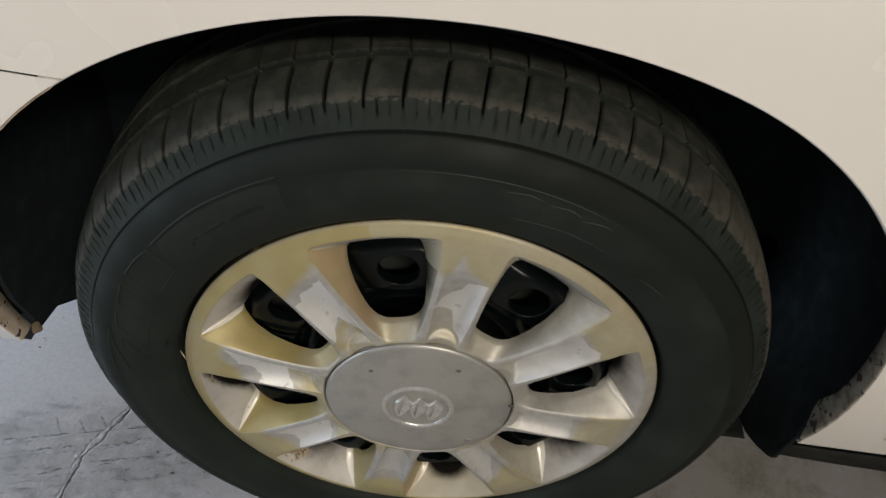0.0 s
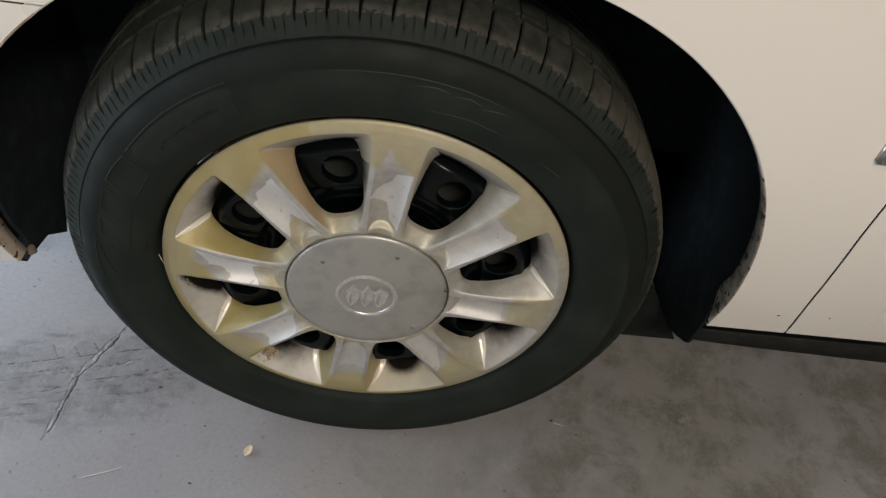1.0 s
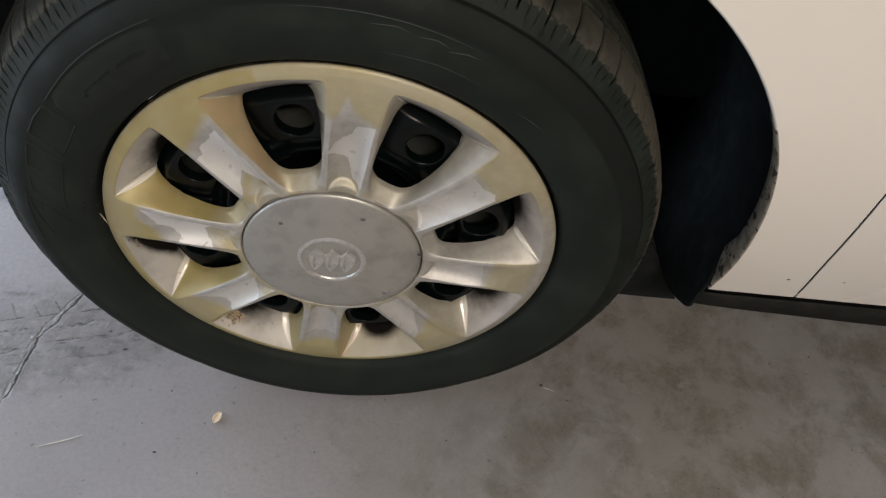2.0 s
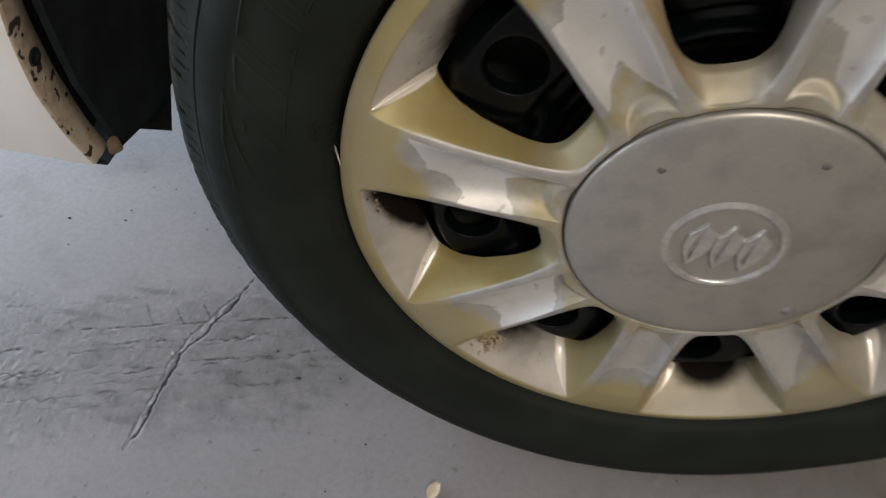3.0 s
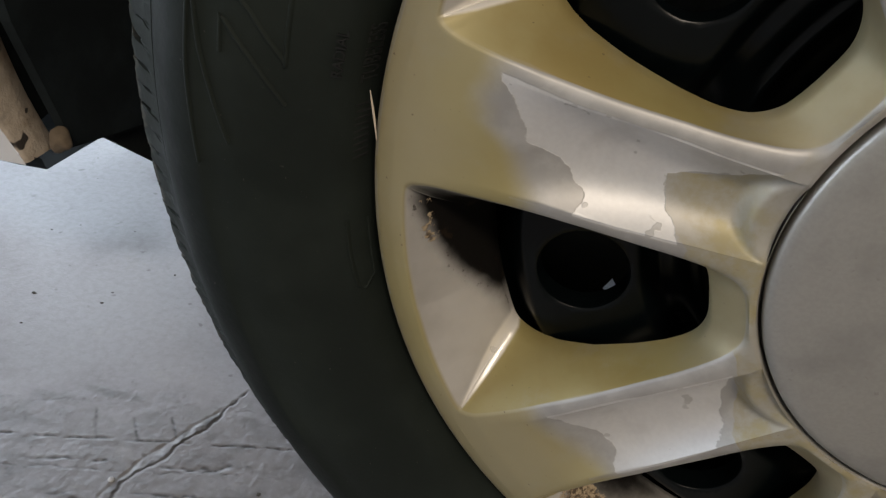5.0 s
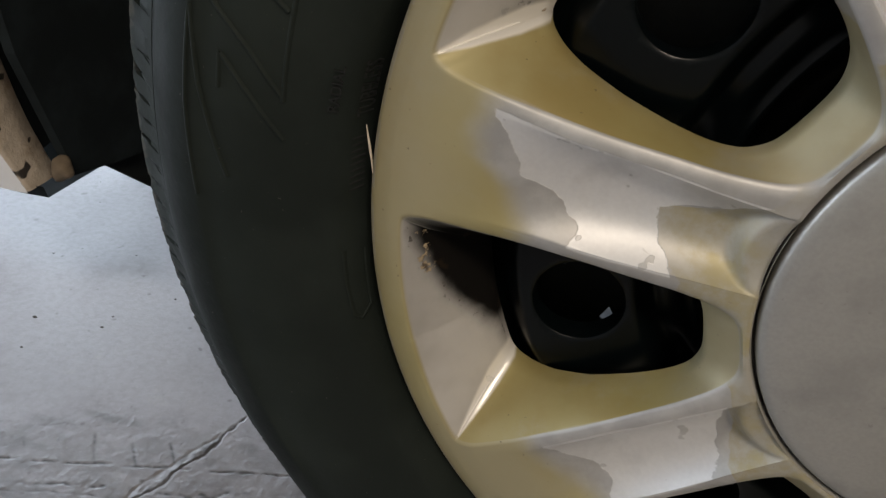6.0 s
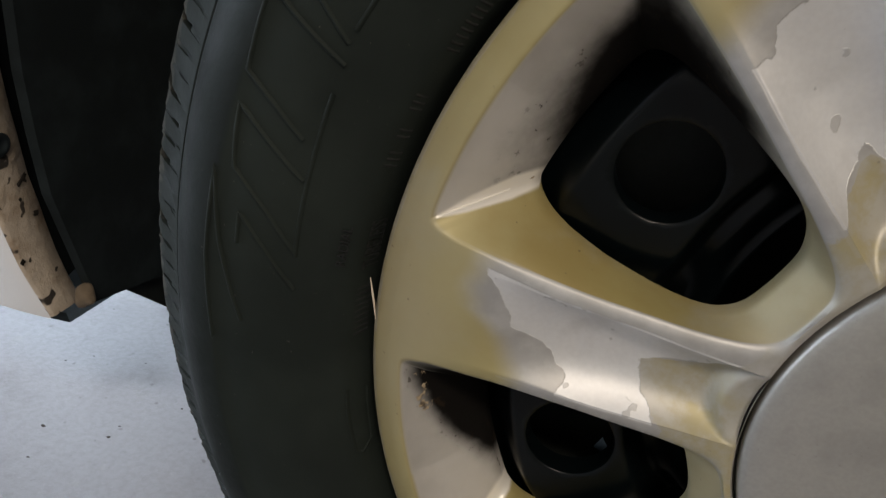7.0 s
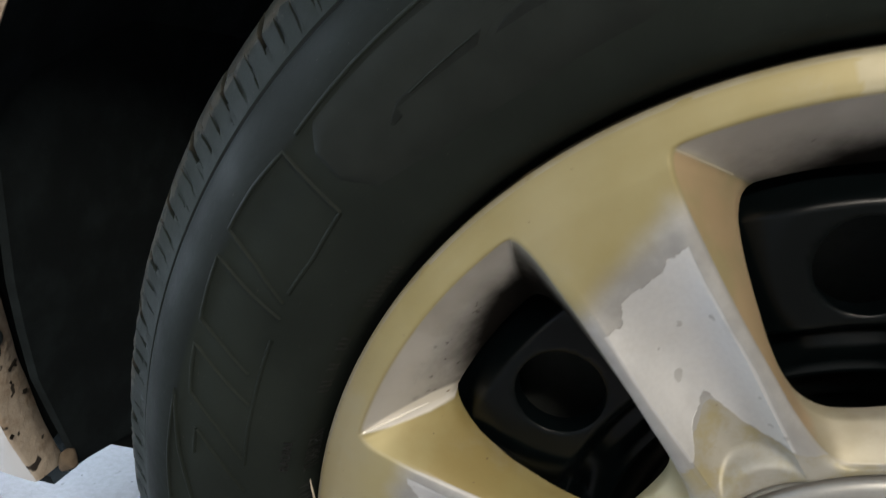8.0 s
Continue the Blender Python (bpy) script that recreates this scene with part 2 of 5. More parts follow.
def cap_metal():
    m = Mat("satin_silver_paint", rough=0.4, metal=0.55)
    f, g = m.noise(700, 3, 0.5), m.noise(38, 4, 0.5)
    c = m.mix(m.ramp(f, 0.3, 0.7), (0.374, 0.365, 0.338), (0.400, 0.391, 0.364))
    c = m.mix(m.ramp(g, 0.45, 0.7, 0.0, 0.5), c, (0.27, 0.262, 0.248))
    c = m.mix(m.ramp(m.noise(16, 6, 0.65), 0.5, 0.72, 0.0, 0.5), c, (0.24, 0.235, 0.225))
    c = m.mix(m.ramp(m.noise(260, 3, 0.6), 0.66, 0.72, 0.0, 0.3), c, (0.22, 0.21, 0.20))
    m.set(Base_Color=c, Roughness=m.ramp(g, 0.3, 0.7, 0.36, 0.44))
    m.bump(f, 0.05, 0.0002)
    return m.m


def plain(name, colour, rough, metal=0.0, grain=200):
    m = Mat(name, rough=rough, metal=metal)
    f = m.noise(grain, 4)
    m.set(Base_Color=m.mix(m.ramp(f, 0.3, 0.7), tuple(0.85 * c for c in colour), tuple(min(1.0, 1.12 * c) for c in colour)))
    m.bump(f, 0.1, 0.0005)
    return m.m


CONCRETE, PLASTER, PAINT = concrete(), plaster(), car_paint()
MUDDY = dirty_paint("muddy_paint", (0.50, 0.42, 0.33), (0.33, 0.245, 0.165), 0.70)
CRUST = dirty_paint("dirt_crust", (0.36, 0.325, 0.265), (0.135, 0.115, 0.088), 0.605)
LINER, SILL, RUBBER = black_plastic("liner_felt", 0.0120, 0.95, (0.74, 1.0, 1.08)), black_plastic("sill_plastic", 0.0125, 0.66, (1.0, 1.0, 0.92)), rubber()
COVER, CAP = cover_paint(), cap_metal()
STEEL = plain("black_steel", (0.0017, 0.0030, 0.0034), 0.28, 0.0, 60)
STEEL.node_tree.nodes["Principled BSDF"].inputs["Specular IOR Level"].default_value = 0.19
EMBLEM = plain("bright_emblem", (0.52, 0.51, 0.495), 0.30, 0.6)
CHROME = plain("dull_chrome", (0.55, 0.54, 0.53), 0.28, 0.9)
LEAF = plain("dry_leaf", (0.62, 0.52, 0.40), 0.8)
STAIN = plain("dark_stain", (0.12, 0.115, 0.11), 0.6)
CRACK = plain("dark_crack", (0.055, 0.052, 0.05), 0.9)
GLASS_GREY = plain("grey_badge", (0.20, 0.19, 0.185), 0.3, 0.4)
DUST = plain("dry_mud", (0.14, 0.105, 0.07), 0.9)


# ---- small tools ----
def part(name, bm, material, parent=None, label="", smooth=True):
    mesh = bpy.data.meshes.new(name)
    bm.to_mesh(mesh)
    bm.free()
    mesh.materials.append(material)
    if smooth:
        mesh.polygons.foreach_set("use_smooth", [True] * len(mesh.polygons))
    ob = new(name, mesh)
    ob.parent = parent
    return tagged(ob, label)


def from_grid(rows, closed=False, flip=False):
    """A bmesh from a grid of points; closed joins the last column to the first."""
    bm = bmesh.new()
    grid = [[bm.verts.new(p) for p in row] for row in rows]
    n = len(rows[0])
    for a, b in zip(grid, grid[1:]):
        for j in range(n if closed else n - 1):
            k = (j + 1) % n
            quad = (a[j], a[k], b[k], b[j])
            bm.faces.new(quad[::-1] if flip else quad)
    return bm


def box(bm, lo, hi):
    made = bmesh.ops.create_cube(bm, size=1.0)["verts"]
    for v in made:
        v.co = Vector([(a + b) / 2 + c * (b - a) for a, b, c in zip(lo, hi, v.co)])
    return made


def lathe(profile, segments, centre=(0.0, 0.0, 0.0)):
    """Turns (radius, y) points round the y axis."""
    cx, cy, cz = centre
    rows = []
    for r, y in profile:
        rows.append([(cx + r * math.sin(2 * math.pi * k / segments), cy + y, cz + r * math.cos(2 * math.pi * k / segments)) for k in range(segments)])
    return from_grid(rows, closed=True)


def lerp(table, x):
    return float(np.interp(x, [a for a, _ in table], [b for _, b in table]))


# ---- the garage ----
def structure(name, lo, hi, material, label):
    bm = bmesh.new()
    box(bm, lo, hi)
    return tagged(part(name, bm, material, None, smooth=False), label, kind="structure")


X0, X1, Y0, Y1, HIGH = -2.1, 4.6, -2.6, 3.4, 2.6


def value_noise(x, y, freq, seed):
    """Smooth random values over the plane, between -1 and 1."""
    rng = np.random.RandomState(seed)
    table = rng.uniform(-1, 1, (256, 256))
    u, v = x * freq + 37.0, y * freq + 53.0
    i, j = np.floor(u).astype(int), np.floor(v).astype(int)
    a, b = u - i, v - j
    a, b = a * a * (3 - 2 * a), b * b * (3 - 2 * b)
    at = lambda p, q: table[p % 256, q % 256]
    return (at(i, j) * (1 - a) + at(i + 1, j) * a) * (1 - b) + (at(i, j + 1) * (1 - a) + at(i + 1, j + 1) * a) * b


def spaced(stops):
    """Grid lines: (from, to, step) stretches one after another."""
    return np.concatenate([np.arange(a, b, d) for a, b, d in stops] + [[stops[-1][1]]])


CRACK_LINE = [(-0.344, 0.146, 0.0006), (-0.356, 0.112, 0.0026), (-0.368, 0.086, 0.0040), (-0.380, 0.060, 0.0030), (-0.388, 0.041, 0.0018), (-0.390, 0.010, 0.0030), (-0.392, -0.020, 0.0032), (-0.397, -0.054, 0.0008)]


def concrete_floor():
    """The floor slab, finely meshed where tread prints and a crack cross it."""
    xs = spaced([(-9.0, -1.0, 0.5), (-1.0, -0.66, 0.01), (-0.66, -0.22, 0.0009), (-0.22, 0.9, 0.008), (0.9, X1, 0.3)])
    ys = spaced([(-6.0, -0.6, 0.4), (-0.6, -0.09, 0.008), (-0.09, 0.18, 0.0009), (0.18, 0.6, 0.008), (0.6, 6.0, 0.4)])
    x, y = np.meshgrid(xs, ys, indexing="ij")
    v = (y - 0.062 - 0.27 * (x + 0.444)) * 0.965
    near = np.clip((x + 0.66) / 0.05, 0, 1) * np.clip((-0.21 - x) / 0.05, 0, 1) * np.clip((y + 0.09) / 0.02, 0, 1) * np.clip((0.18 - y) / 0.02, 0, 1)
    n1, n2, n3 = value_noise(x, y, 22, 1), value_noise(x, y, 75, 2), value_noise(x, y, 210, 3)
    band = np.clip((0.095 - np.abs(v + 0.03) + 0.02 * n1) / 0.03, 0, 1)
    n4 = value_noise(x, y, 380, 4)
    z = near * (0.00005 * n3 + band * (0.00010 * n3 + 0.00012 * n2 + 0.00016 * n4 * np.clip(0.5 + n2, 0, 1)))
    dark = near * band * np.clip(0.16 + 0.30 * n2 * n1 + 0.25 * n4 * n2, 0, 1)
    for k, (off, deep, wide) in enumerate(((0.0, 1.3, 0.0010), (-0.0195, 0.9, 0.0014), (-0.0245, 0.6, 0.0009), (-0.043, 1.0, 0.0011), (-0.048, 0.9, 0.0009), (-0.058, 0.5, 0.0010), (-0.071, 0.5, 0.0011), (-0.083, 0.4, 0.0011), (0.0325, 0.25, 0.0010))):
        calm = 0.3 if k == 0 else 1.0
        wave = calm * (0.0030 * value_noise(x, y * 0 + k * 3.1, 38, 10 + k) + 0.0016 * value_noise(x, y * 0 + k * 1.7, 120, 20 + k)) + 0.0005 * n4
        zig = np.abs((x / 0.0125 + 0.37 * k) % 1.0 - 0.5) * 4 - 1
        wave = wave + (0.0 if k == 0 else 0.0011) * zig * np.clip(0.6 + value_noise(x, y * 0 + k, 12, 100 + k), 0, 1)
        there = np.clip(1.10 + 1.2 * value_noise(x, y * 0 + k * 2.3, 17, 30 + k), 0, 1) * np.clip(0.65 + 1.2 * value_noise(x, y, 140, 50 + k), 0, 1)
        girth = 0.8 * wide * (1 + 0.5 * value_noise(x, y * 0 + k * 5.3, 90, 60 + k))
        line = np.exp(-((v - off - wave) / girth) ** 2) * there * deep
        z -= near * 0.00056 * line
        z += near * 0.00016 * np.exp(-((v - off - wave - 2.0 * wide) / wide) ** 2) * there * deep * np.clip(0.5 + n3, 0, 1)
        dark += near * 1.25 * line * np.clip(0.8 + 0.9 * n4, 0, 1)
    # smeared rubber between the lines, and small crumbs of mud
    dark += near * band * 0.35 * np.clip(value_noise(x * 0.35, y, 130, 80) * 1.6 - 0.35, 0, 1)
    crumbs = np.clip((value_noise(x, y, 300, 81) - 0.90) / 0.10, 0, 1) * np.clip(band + 0.15, 0, 1)
    z += near * 0.0009 * crumbs
    tick = ((x + (0.75 + 0.35 * value_noise(x * 0.4, y * 0, 25, 72)) * (v - 0.015) + 0.60 + 0.0022 * value_noise(x, y, 40, 70)) / 0.0245 + 0.5) % 1.0 - 0.5
    ticks = np.exp(-(tick * 0.0245 / 0.0010) ** 2) * np.clip(v / 0.003, 0, 1) * np.clip((0.023 + 0.012 * value_noise(x, y * 0, 30, 73) - v) / 0.004, 0, 1) * np.clip(0.6 + 1.0 * value_noise(x, y, 45, 71), 0, 1)
    z -= near * 0.0002 * ticks
    dark += near * 0.85 * ticks * np.clip(0.8 + 0.9 * n4, 0, 1)
    for a, b, r in ((-0.299, 0.061, 0.005), (-0.235, 0.042, 0.006), (-0.291, 0.027, 0.004), (-0.273, 0.036, 0.005), (-0.256, 0.030, 0.005), (-0.445, 0.036, 0.003)):
        dark += 0.38 * np.exp(-(((x - a) / r) ** 2 + ((y - b) / r) ** 2) * (1 + 0.8 * n3)) * np.clip(0.7 + 0.6 * n4, 0, 1)
    # the crack: a ragged groove with a raised rim and old filler in it, its right side painted dark as shade
    best, side, wide = np.full(x.shape, 9.0), np.zeros(x.shape), np.ones(x.shape)
    for (x0, y0, w0), (x1, y1, w1) in zip(CRACK_LINE, CRACK_LINE[1:]):
        dx, dy = x1 - x0, y1 - y0
        t = np.clip(((x - x0) * dx + (y - y0) * dy) / (dx * dx + dy * dy), 0, 1)
        d = np.hypot(x - x0 - t * dx, y - y0 - t * dy)
        hit_here = d < best
        best = np.where(hit_here, d, best)
        side = np.where(hit_here, np.sign((x - x0) * dy - (y - y0) * dx), side)
        wide = np.where(hit_here, w0 + (w1 - w0) * t, wide)
    wide = 1.2 * wide * (1 + 0.35 * value_noise(y, y * 0, 60, 90))
    edge = best + 0.0011 * n2 + 0.0011 * n3 + 0.0006 * n4
    inside = np.clip((wide - edge) / 0.0006, 0, 1)
    across = np.clip(best * side / (wide + 1e-5), -1, 1)
    z = z * (1 - inside) + near * inside * (0.0004 * n2 + 0.0005 * n3 + 0.0003 * n4 - 0.0005 * across)
    rim_line = np.exp(-((edge - wide) / 0.0009) ** 2) * np.clip(wide / 0.0008, 0, 1)
    z -= near * 0.0007 * rim_line * np.clip(0.5 - 0.5 * side, 0, 1)
    z += near * 0.00018 * np.exp(-((edge - wide - 0.0016) / 0.0010) ** 2) * np.clip(0.4 + 1.2 * n2, 0, 1.4) * np.clip(wide / 0.0012, 0, 1)
    filler = near * inside * np.clip(0.45 + 0.8 * n2 + 0.5 * across, 0, 1)
    crack_shade = inside * np.clip(0.52 - 0.45 * across + 0.4 * n2 + 0.3 * n4, 0, 1) + rim_line * np.clip(0.42 - 0.4 * side + 0.5 * n2, 0, 1)
    dark = np.where(near > 0, np.maximum(dark * (1 - inside), near * np.clip(crack_shade, 0, 1)), dark)
    # flat under the tyre
    z = np.where((np.abs(x) < 0.13) & (y > 0.0) & (y < 0.2), 0.0, np.minimum(z, 0.0014))
    nx, ny = x.shape
    verts = np.stack([x, y, z], -1).reshape(-1, 3)
    idx = np.arange(nx * ny).reshape(nx, ny)
    quads = np.stack([idx[:-1, :-1], idx[1:, :-1], idx[1:, 1:], idx[:-1, 1:]], -1).reshape(-1, 4)
    rim = np.concatenate([idx[:, 0], idx[-1, 1:], idx[-2::-1, -1], idx[0, -2:0:-1]])
    low = len(verts) + np.arange(len(rim))
    verts = np.concatenate([verts, verts[rim] - (0, 0, 0.2)])
    skirt = np.stack([rim, low, np.roll(low, -1), np.roll(rim, -1)], -1)
    mesh = bpy.data.meshes.new("floor")
    mesh.from_pydata(verts.tolist(), [], np.concatenate([quads, skirt]).tolist())
    mesh.attributes.new("dirt", "FLOAT", "POINT").data.foreach_set("value", np.concatenate([np.clip(dark, 0, 1).reshape(-1), np.zeros(len(rim))]))
    mesh.attributes.new("filler", "FLOAT", "POINT").data.foreach_set("value", np.concatenate([np.clip(filler, 0, 1).reshape(-1), np.zeros(len(rim))]))
    mesh.polygons.foreach_set("use_smooth", [True] * len(mesh.polygons))
    mesh.materials.append(CONCRETE)
    return tagged(new("floor", mesh), "grey stained concrete garage floor with tyre marks", kind="structure")


concrete_floor()
structure("wall_south", (X0, Y0 - 0.2, 0), (X1, Y0, HIGH), PLASTER, "plain plastered garage wall")
structure("wall_north", (X0, Y1, 0), (X1, Y1 + 0.2, HIGH), PLASTER, "plain plastered garage wall")
structure("wall_east", (X1, Y0 - 0.2, 0), (X1 + 0.2, Y1 + 0.2, HIGH), PLASTER, "plain plastered garage wall")
structure("ceiling", (X0, Y0 - 0.2, HIGH), (X1 + 0.2, Y1 + 0.2, HIGH + 0.2), PLASTER, "plain plastered garage ceiling")

# ---- the car ----
car = tagged(new("car"), "white car with a peeling hubcap parked on concrete", "car")

LIP = [(-104, 0.413), (-85, 0.410), (-72, 0.4092), (-60, 0.4078), (-44, 0.396), (-31, 0.384), (-14, 0.374), (0, 0.371), (14, 0.376),
       (29, 0.391), (47, 0.4065), (65, 0.4175), (76, 0.4190), (84, 0.4198), (90, 0.4228), (98, 0.4305)]


def lip_radius(deg):
    # smooth the table a little
    return sum(lerp(LIP, deg + d) for d in (-8, -4, 0, 4, 8)) / 5


def panel_y(x, z):
    """How far the body side lies behind the wheel's face; z from the hub."""
    y = 0.012 + 0.40 * max(0.0, 0.22 - z) ** 2
    y += 0.9 * max(0.0, z - 0.40) ** 2 + 6.0 * max(0.0, z - 0.56) ** 3
    y += 0.30 * max(0.0, -0.30 - x) ** 2 + 1.1 * max(0.0, -0.48 - x) ** 2
    # the bumper flares out a little along its lower lip
    if x < -0.34:
        y -= lerp([(-0.09, 0.002), (-0.07, 0.0032), (-0.045, 0.006), (0.0, 0.0085), (0.05, 0.0072), (0.10, 0.005), (0.2, 0.0)], z) * math.exp(-((x + 0.41) / 0.035) ** 2)
    return y


def bottom(x):
    return -0.077 + 0.12 * (x + 0.405) if x < 0 else -0.0705


def side_sheet():
    """The whole body side round the arch, as one sheet, before it is cut along its seams."""
    ang = np.linspace(-100.6, 98.2, 110)
    steps = np.concatenate([[0, 0.003, 0.008], np.linspace(0.05, 1.0, 34) ** 1.3])
    left, right, top = -0.98, 1.5, 0.66
    corner = [(left, bottom(left)), (left, top), (right, top), (right, bottom(right))]
    rows = []
    for s in steps:
        row = []
        for a in ang:
            r = lip_radius(a)
            x, z = r * math.sin(radians(a)), r * math.cos(radians(a))
            z = max(z, bottom(x))
            u = (a - ang[0]) / (ang[-1] - ang[0])
            if u < 0.28:
                k = u / 0.28
                ex, ez = left, corner[0][1] + (top - corner[0][1]) * k
            elif u < 0.72:
                k = (u - 0.28) / 0.44
                ex, ez = left + (right - left) * k, top
            else:
                k = (u - 0.72) / 0.28
                ex, ez = right, top + (corner[3][1] - top) * k
            px, pz = x + (ex - x) * s, z + (ez - z) * s
            if u < 0.002 or u > 0.998:
                pz = bottom(px)
            row.append((px, panel_y(px, pz), pz))
        rows.append(row)
    return from_grid(rows)


def cut(bm, co, no, keep_positive):
    geom = bm.verts[:] + bm.edges[:] + bm.faces[:]
    bmesh.ops.bisect_plane(bm, geom=geom, dist=1e-6, plane_co=co, plane_no=no, clear_outer=not keep_positive, clear_inner=keep_positive)


def fold(bm, depth=0.014):
    """Folds every free edge of a sheet inwards, so that it reads as pressed steel."""
    def on_lip(v):
        a = math.degrees(math.atan2(v.co.x, v.co.z))
        return math.hypot(v.co.x, v.co.z) < lip_radius(a) + 0.002

    edges = [e for e in bm.edges if e.is_boundary and not all(on_lip(v) for v in e.verts)]
    first = bmesh.ops.extrude_edge_only(bm, edges=edges)
    verts = [g for g in first["geom"] if isinstance(g, bmesh.types.BMVert)]
    for v in verts:
        v.co.y += 0.0015
    edges = [e for e in first["geom"] if isinstance(e, bmesh.types.BMEdge)]
    second = bmesh.ops.extrude_edge_only(bm, edges=edges)
    for v in [g for g in second["geom"] if isinstance(g, bmesh.types.BMVert)]:
        v.co.y += depth
    bmesh.ops.recalc_face_normals(bm, faces=bm.faces[:])


def lift(bm):
    for v in bm.verts:
        v.co.z += HUB
    return bm


SEAM_X, SEAM_Z = 0.526, 0.283


def seam_x(z):
    """The door's front edge, which bows forward a little at mid height."""
    return sum(lerp([(-0.30, 0.550), (-0.07, 0.5275), (0.005, 0.5148), (0.079, 0.5068), (0.141, 0.5010), (0.207, 0.5008), (0.7, 0.5030)], z + d) for d in (-0.02, 0.0, 0.02)) / 3


def cut_seam(bm, gap, keep_positive):
    for v in bm.verts:
        v.co.x += SEAM_X - seam_x(v.co.z)
    cut(bm, (SEAM_X + gap, 0, 0), (1, 0, 0), keep_positive)
    for v in bm.verts:
        v.co.x -= SEAM_X - seam_x(v.co.z)


door_bm = side_sheet()
cut_seam(door_bm, 0.0014, True)
fold(door_bm)
door = part("door", lift(door_bm), PAINT, car, "dusty white front door")
door.data.set_sharp_from_angle(angle=radians(40))

bumper_bm = side_sheet()
cut(bumper_bm, (-0.2, 0, 0), (1, 0, 0), False)
cut(bumper_bm, (0, 0, SEAM_Z - 0.001), (0, 0, 1), False)
fold(bumper_bm)
bumper = part("bumper", lift(bumper_bm), PAINT, car, "white bumper corner with a muddy edge")
bumper.data.set_sharp_from_angle(angle=radians(40))

wing_bm = side_sheet()
cut_seam(wing_bm, -0.0014, False)
front_bm = wing_bm.copy()
cut(wing_bm, (-0.2, 0, 0), (1, 0, 0), True)
cut(front_bm, (-0.2, 0, 0), (1, 0, 0), False)
cut(front_bm, (0, 0, SEAM_Z + 0.001), (0, 0, 1), True)
scrap = bpy.data.meshes.new("scrap")
front_bm.to_mesh(scrap)
front_bm.free()
wing_bm.from_mesh(scrap)
bpy.data.meshes.remove(scrap)
bmesh.ops.remove_doubles(wing_bm, verts=wing_bm.verts[:], dist=0.0002)
fold(wing_bm)
wing = part("wing", lift(wing_bm), PAINT, car, "glossy white front wing")
wing.data.set_sharp_from_angle(angle=radians(40))


def backing(name, points):
    """A dark strip set shallow behind a gap between two panels, standing in for the gap's shade."""
    rows = []
    for dx, dz in ((-1, -1), (1, 1)):
        rows.append([(x + 0.012 * dx * (1 if up else 0), panel_y(x, z) + 0.0008, z + HUB + 0.012 * dz * (0 if up else 1)) for x, z, up in points])
    bm = from_grid(rows)
    got = bmesh.ops.extrude_face_region(bm, geom=bm.faces[:])
    for g in got["geom"]:
        if isinstance(g, bmesh.types.BMVert):
            g.co.y += 0.004
    return part(name, bm, LINER, car)


backing("seam_shade", [(seam_x(z), z, True) for z in np.linspace(-0.06, 0.6, 30)])
backing("seam_shade", [(x, SEAM_Z, False) for x in np.linspace(-0.94, -0.292, 26)])


def flange(a0, a1, depth, material, label):
    """The return of the arch's lip, turned in towards the wheel."""
    rows = []
    for dy, reach, dr in ((0.0, 0.0, 0.0), (0.0006, 0.0, -0.0010), (0.0022, 0.0, -0.0016), (0.0, 0.5, -0.0018), (0.0, 1.0, -0.0014), (0.003, 1.0, 0.006)):
        row = []
        for a in np.linspace(a0, a1, 120):
            r = lip_radius(a) + dr
            x, z = r * math.sin(radians(a)), r * math.cos(radians(a))
            full = lerp([(-100.6, 0.0210), (-96, 0.0230), (-92, 0.0245), (-87, 0.0230), (-83, 0.0197), (-78, 0.0145), (-74, 0.0090), (-66, 0.0040), (-46, 0.0020)], a) if a1 < 0 else lerp([(62, depth), (63, 0.014), (75, 0.0205), (87, 0.0225), (91.5, 0.0300), (93.5, 0.0260), (98.2, 0.0040)], a)
            row.append((x, panel_y(x, z) + dy + reach * full, max(z, bottom(x)) + HUB))
        rows.append(row)
    return part("arch_flange", from_grid(rows, flip=True), material, car, label)


flange(-100.6, -46, 0.030, MUDDY, "brown mud-stained edge of the wheel arch")
flange(-46, 62, 0.012, PAINT, "painted edge of the wheel arch")
flange(62, 98.2, 0.022, CRUST, "grey dirt-crusted edge of the wheel arch")


PLUG = black_plastic("black_plug", 0.012, 0.5)
MARK = black_plastic("dark_fleck", 0.016, 0.85, (1.2, 1.0, 0.8))


def on_flange(y, deg, high=0.0):
    r = lip_radius(deg) - 0.0019 - high
    return Vector((r * math.sin(radians(deg)), y, r * math.cos(radians(deg)) + HUB))


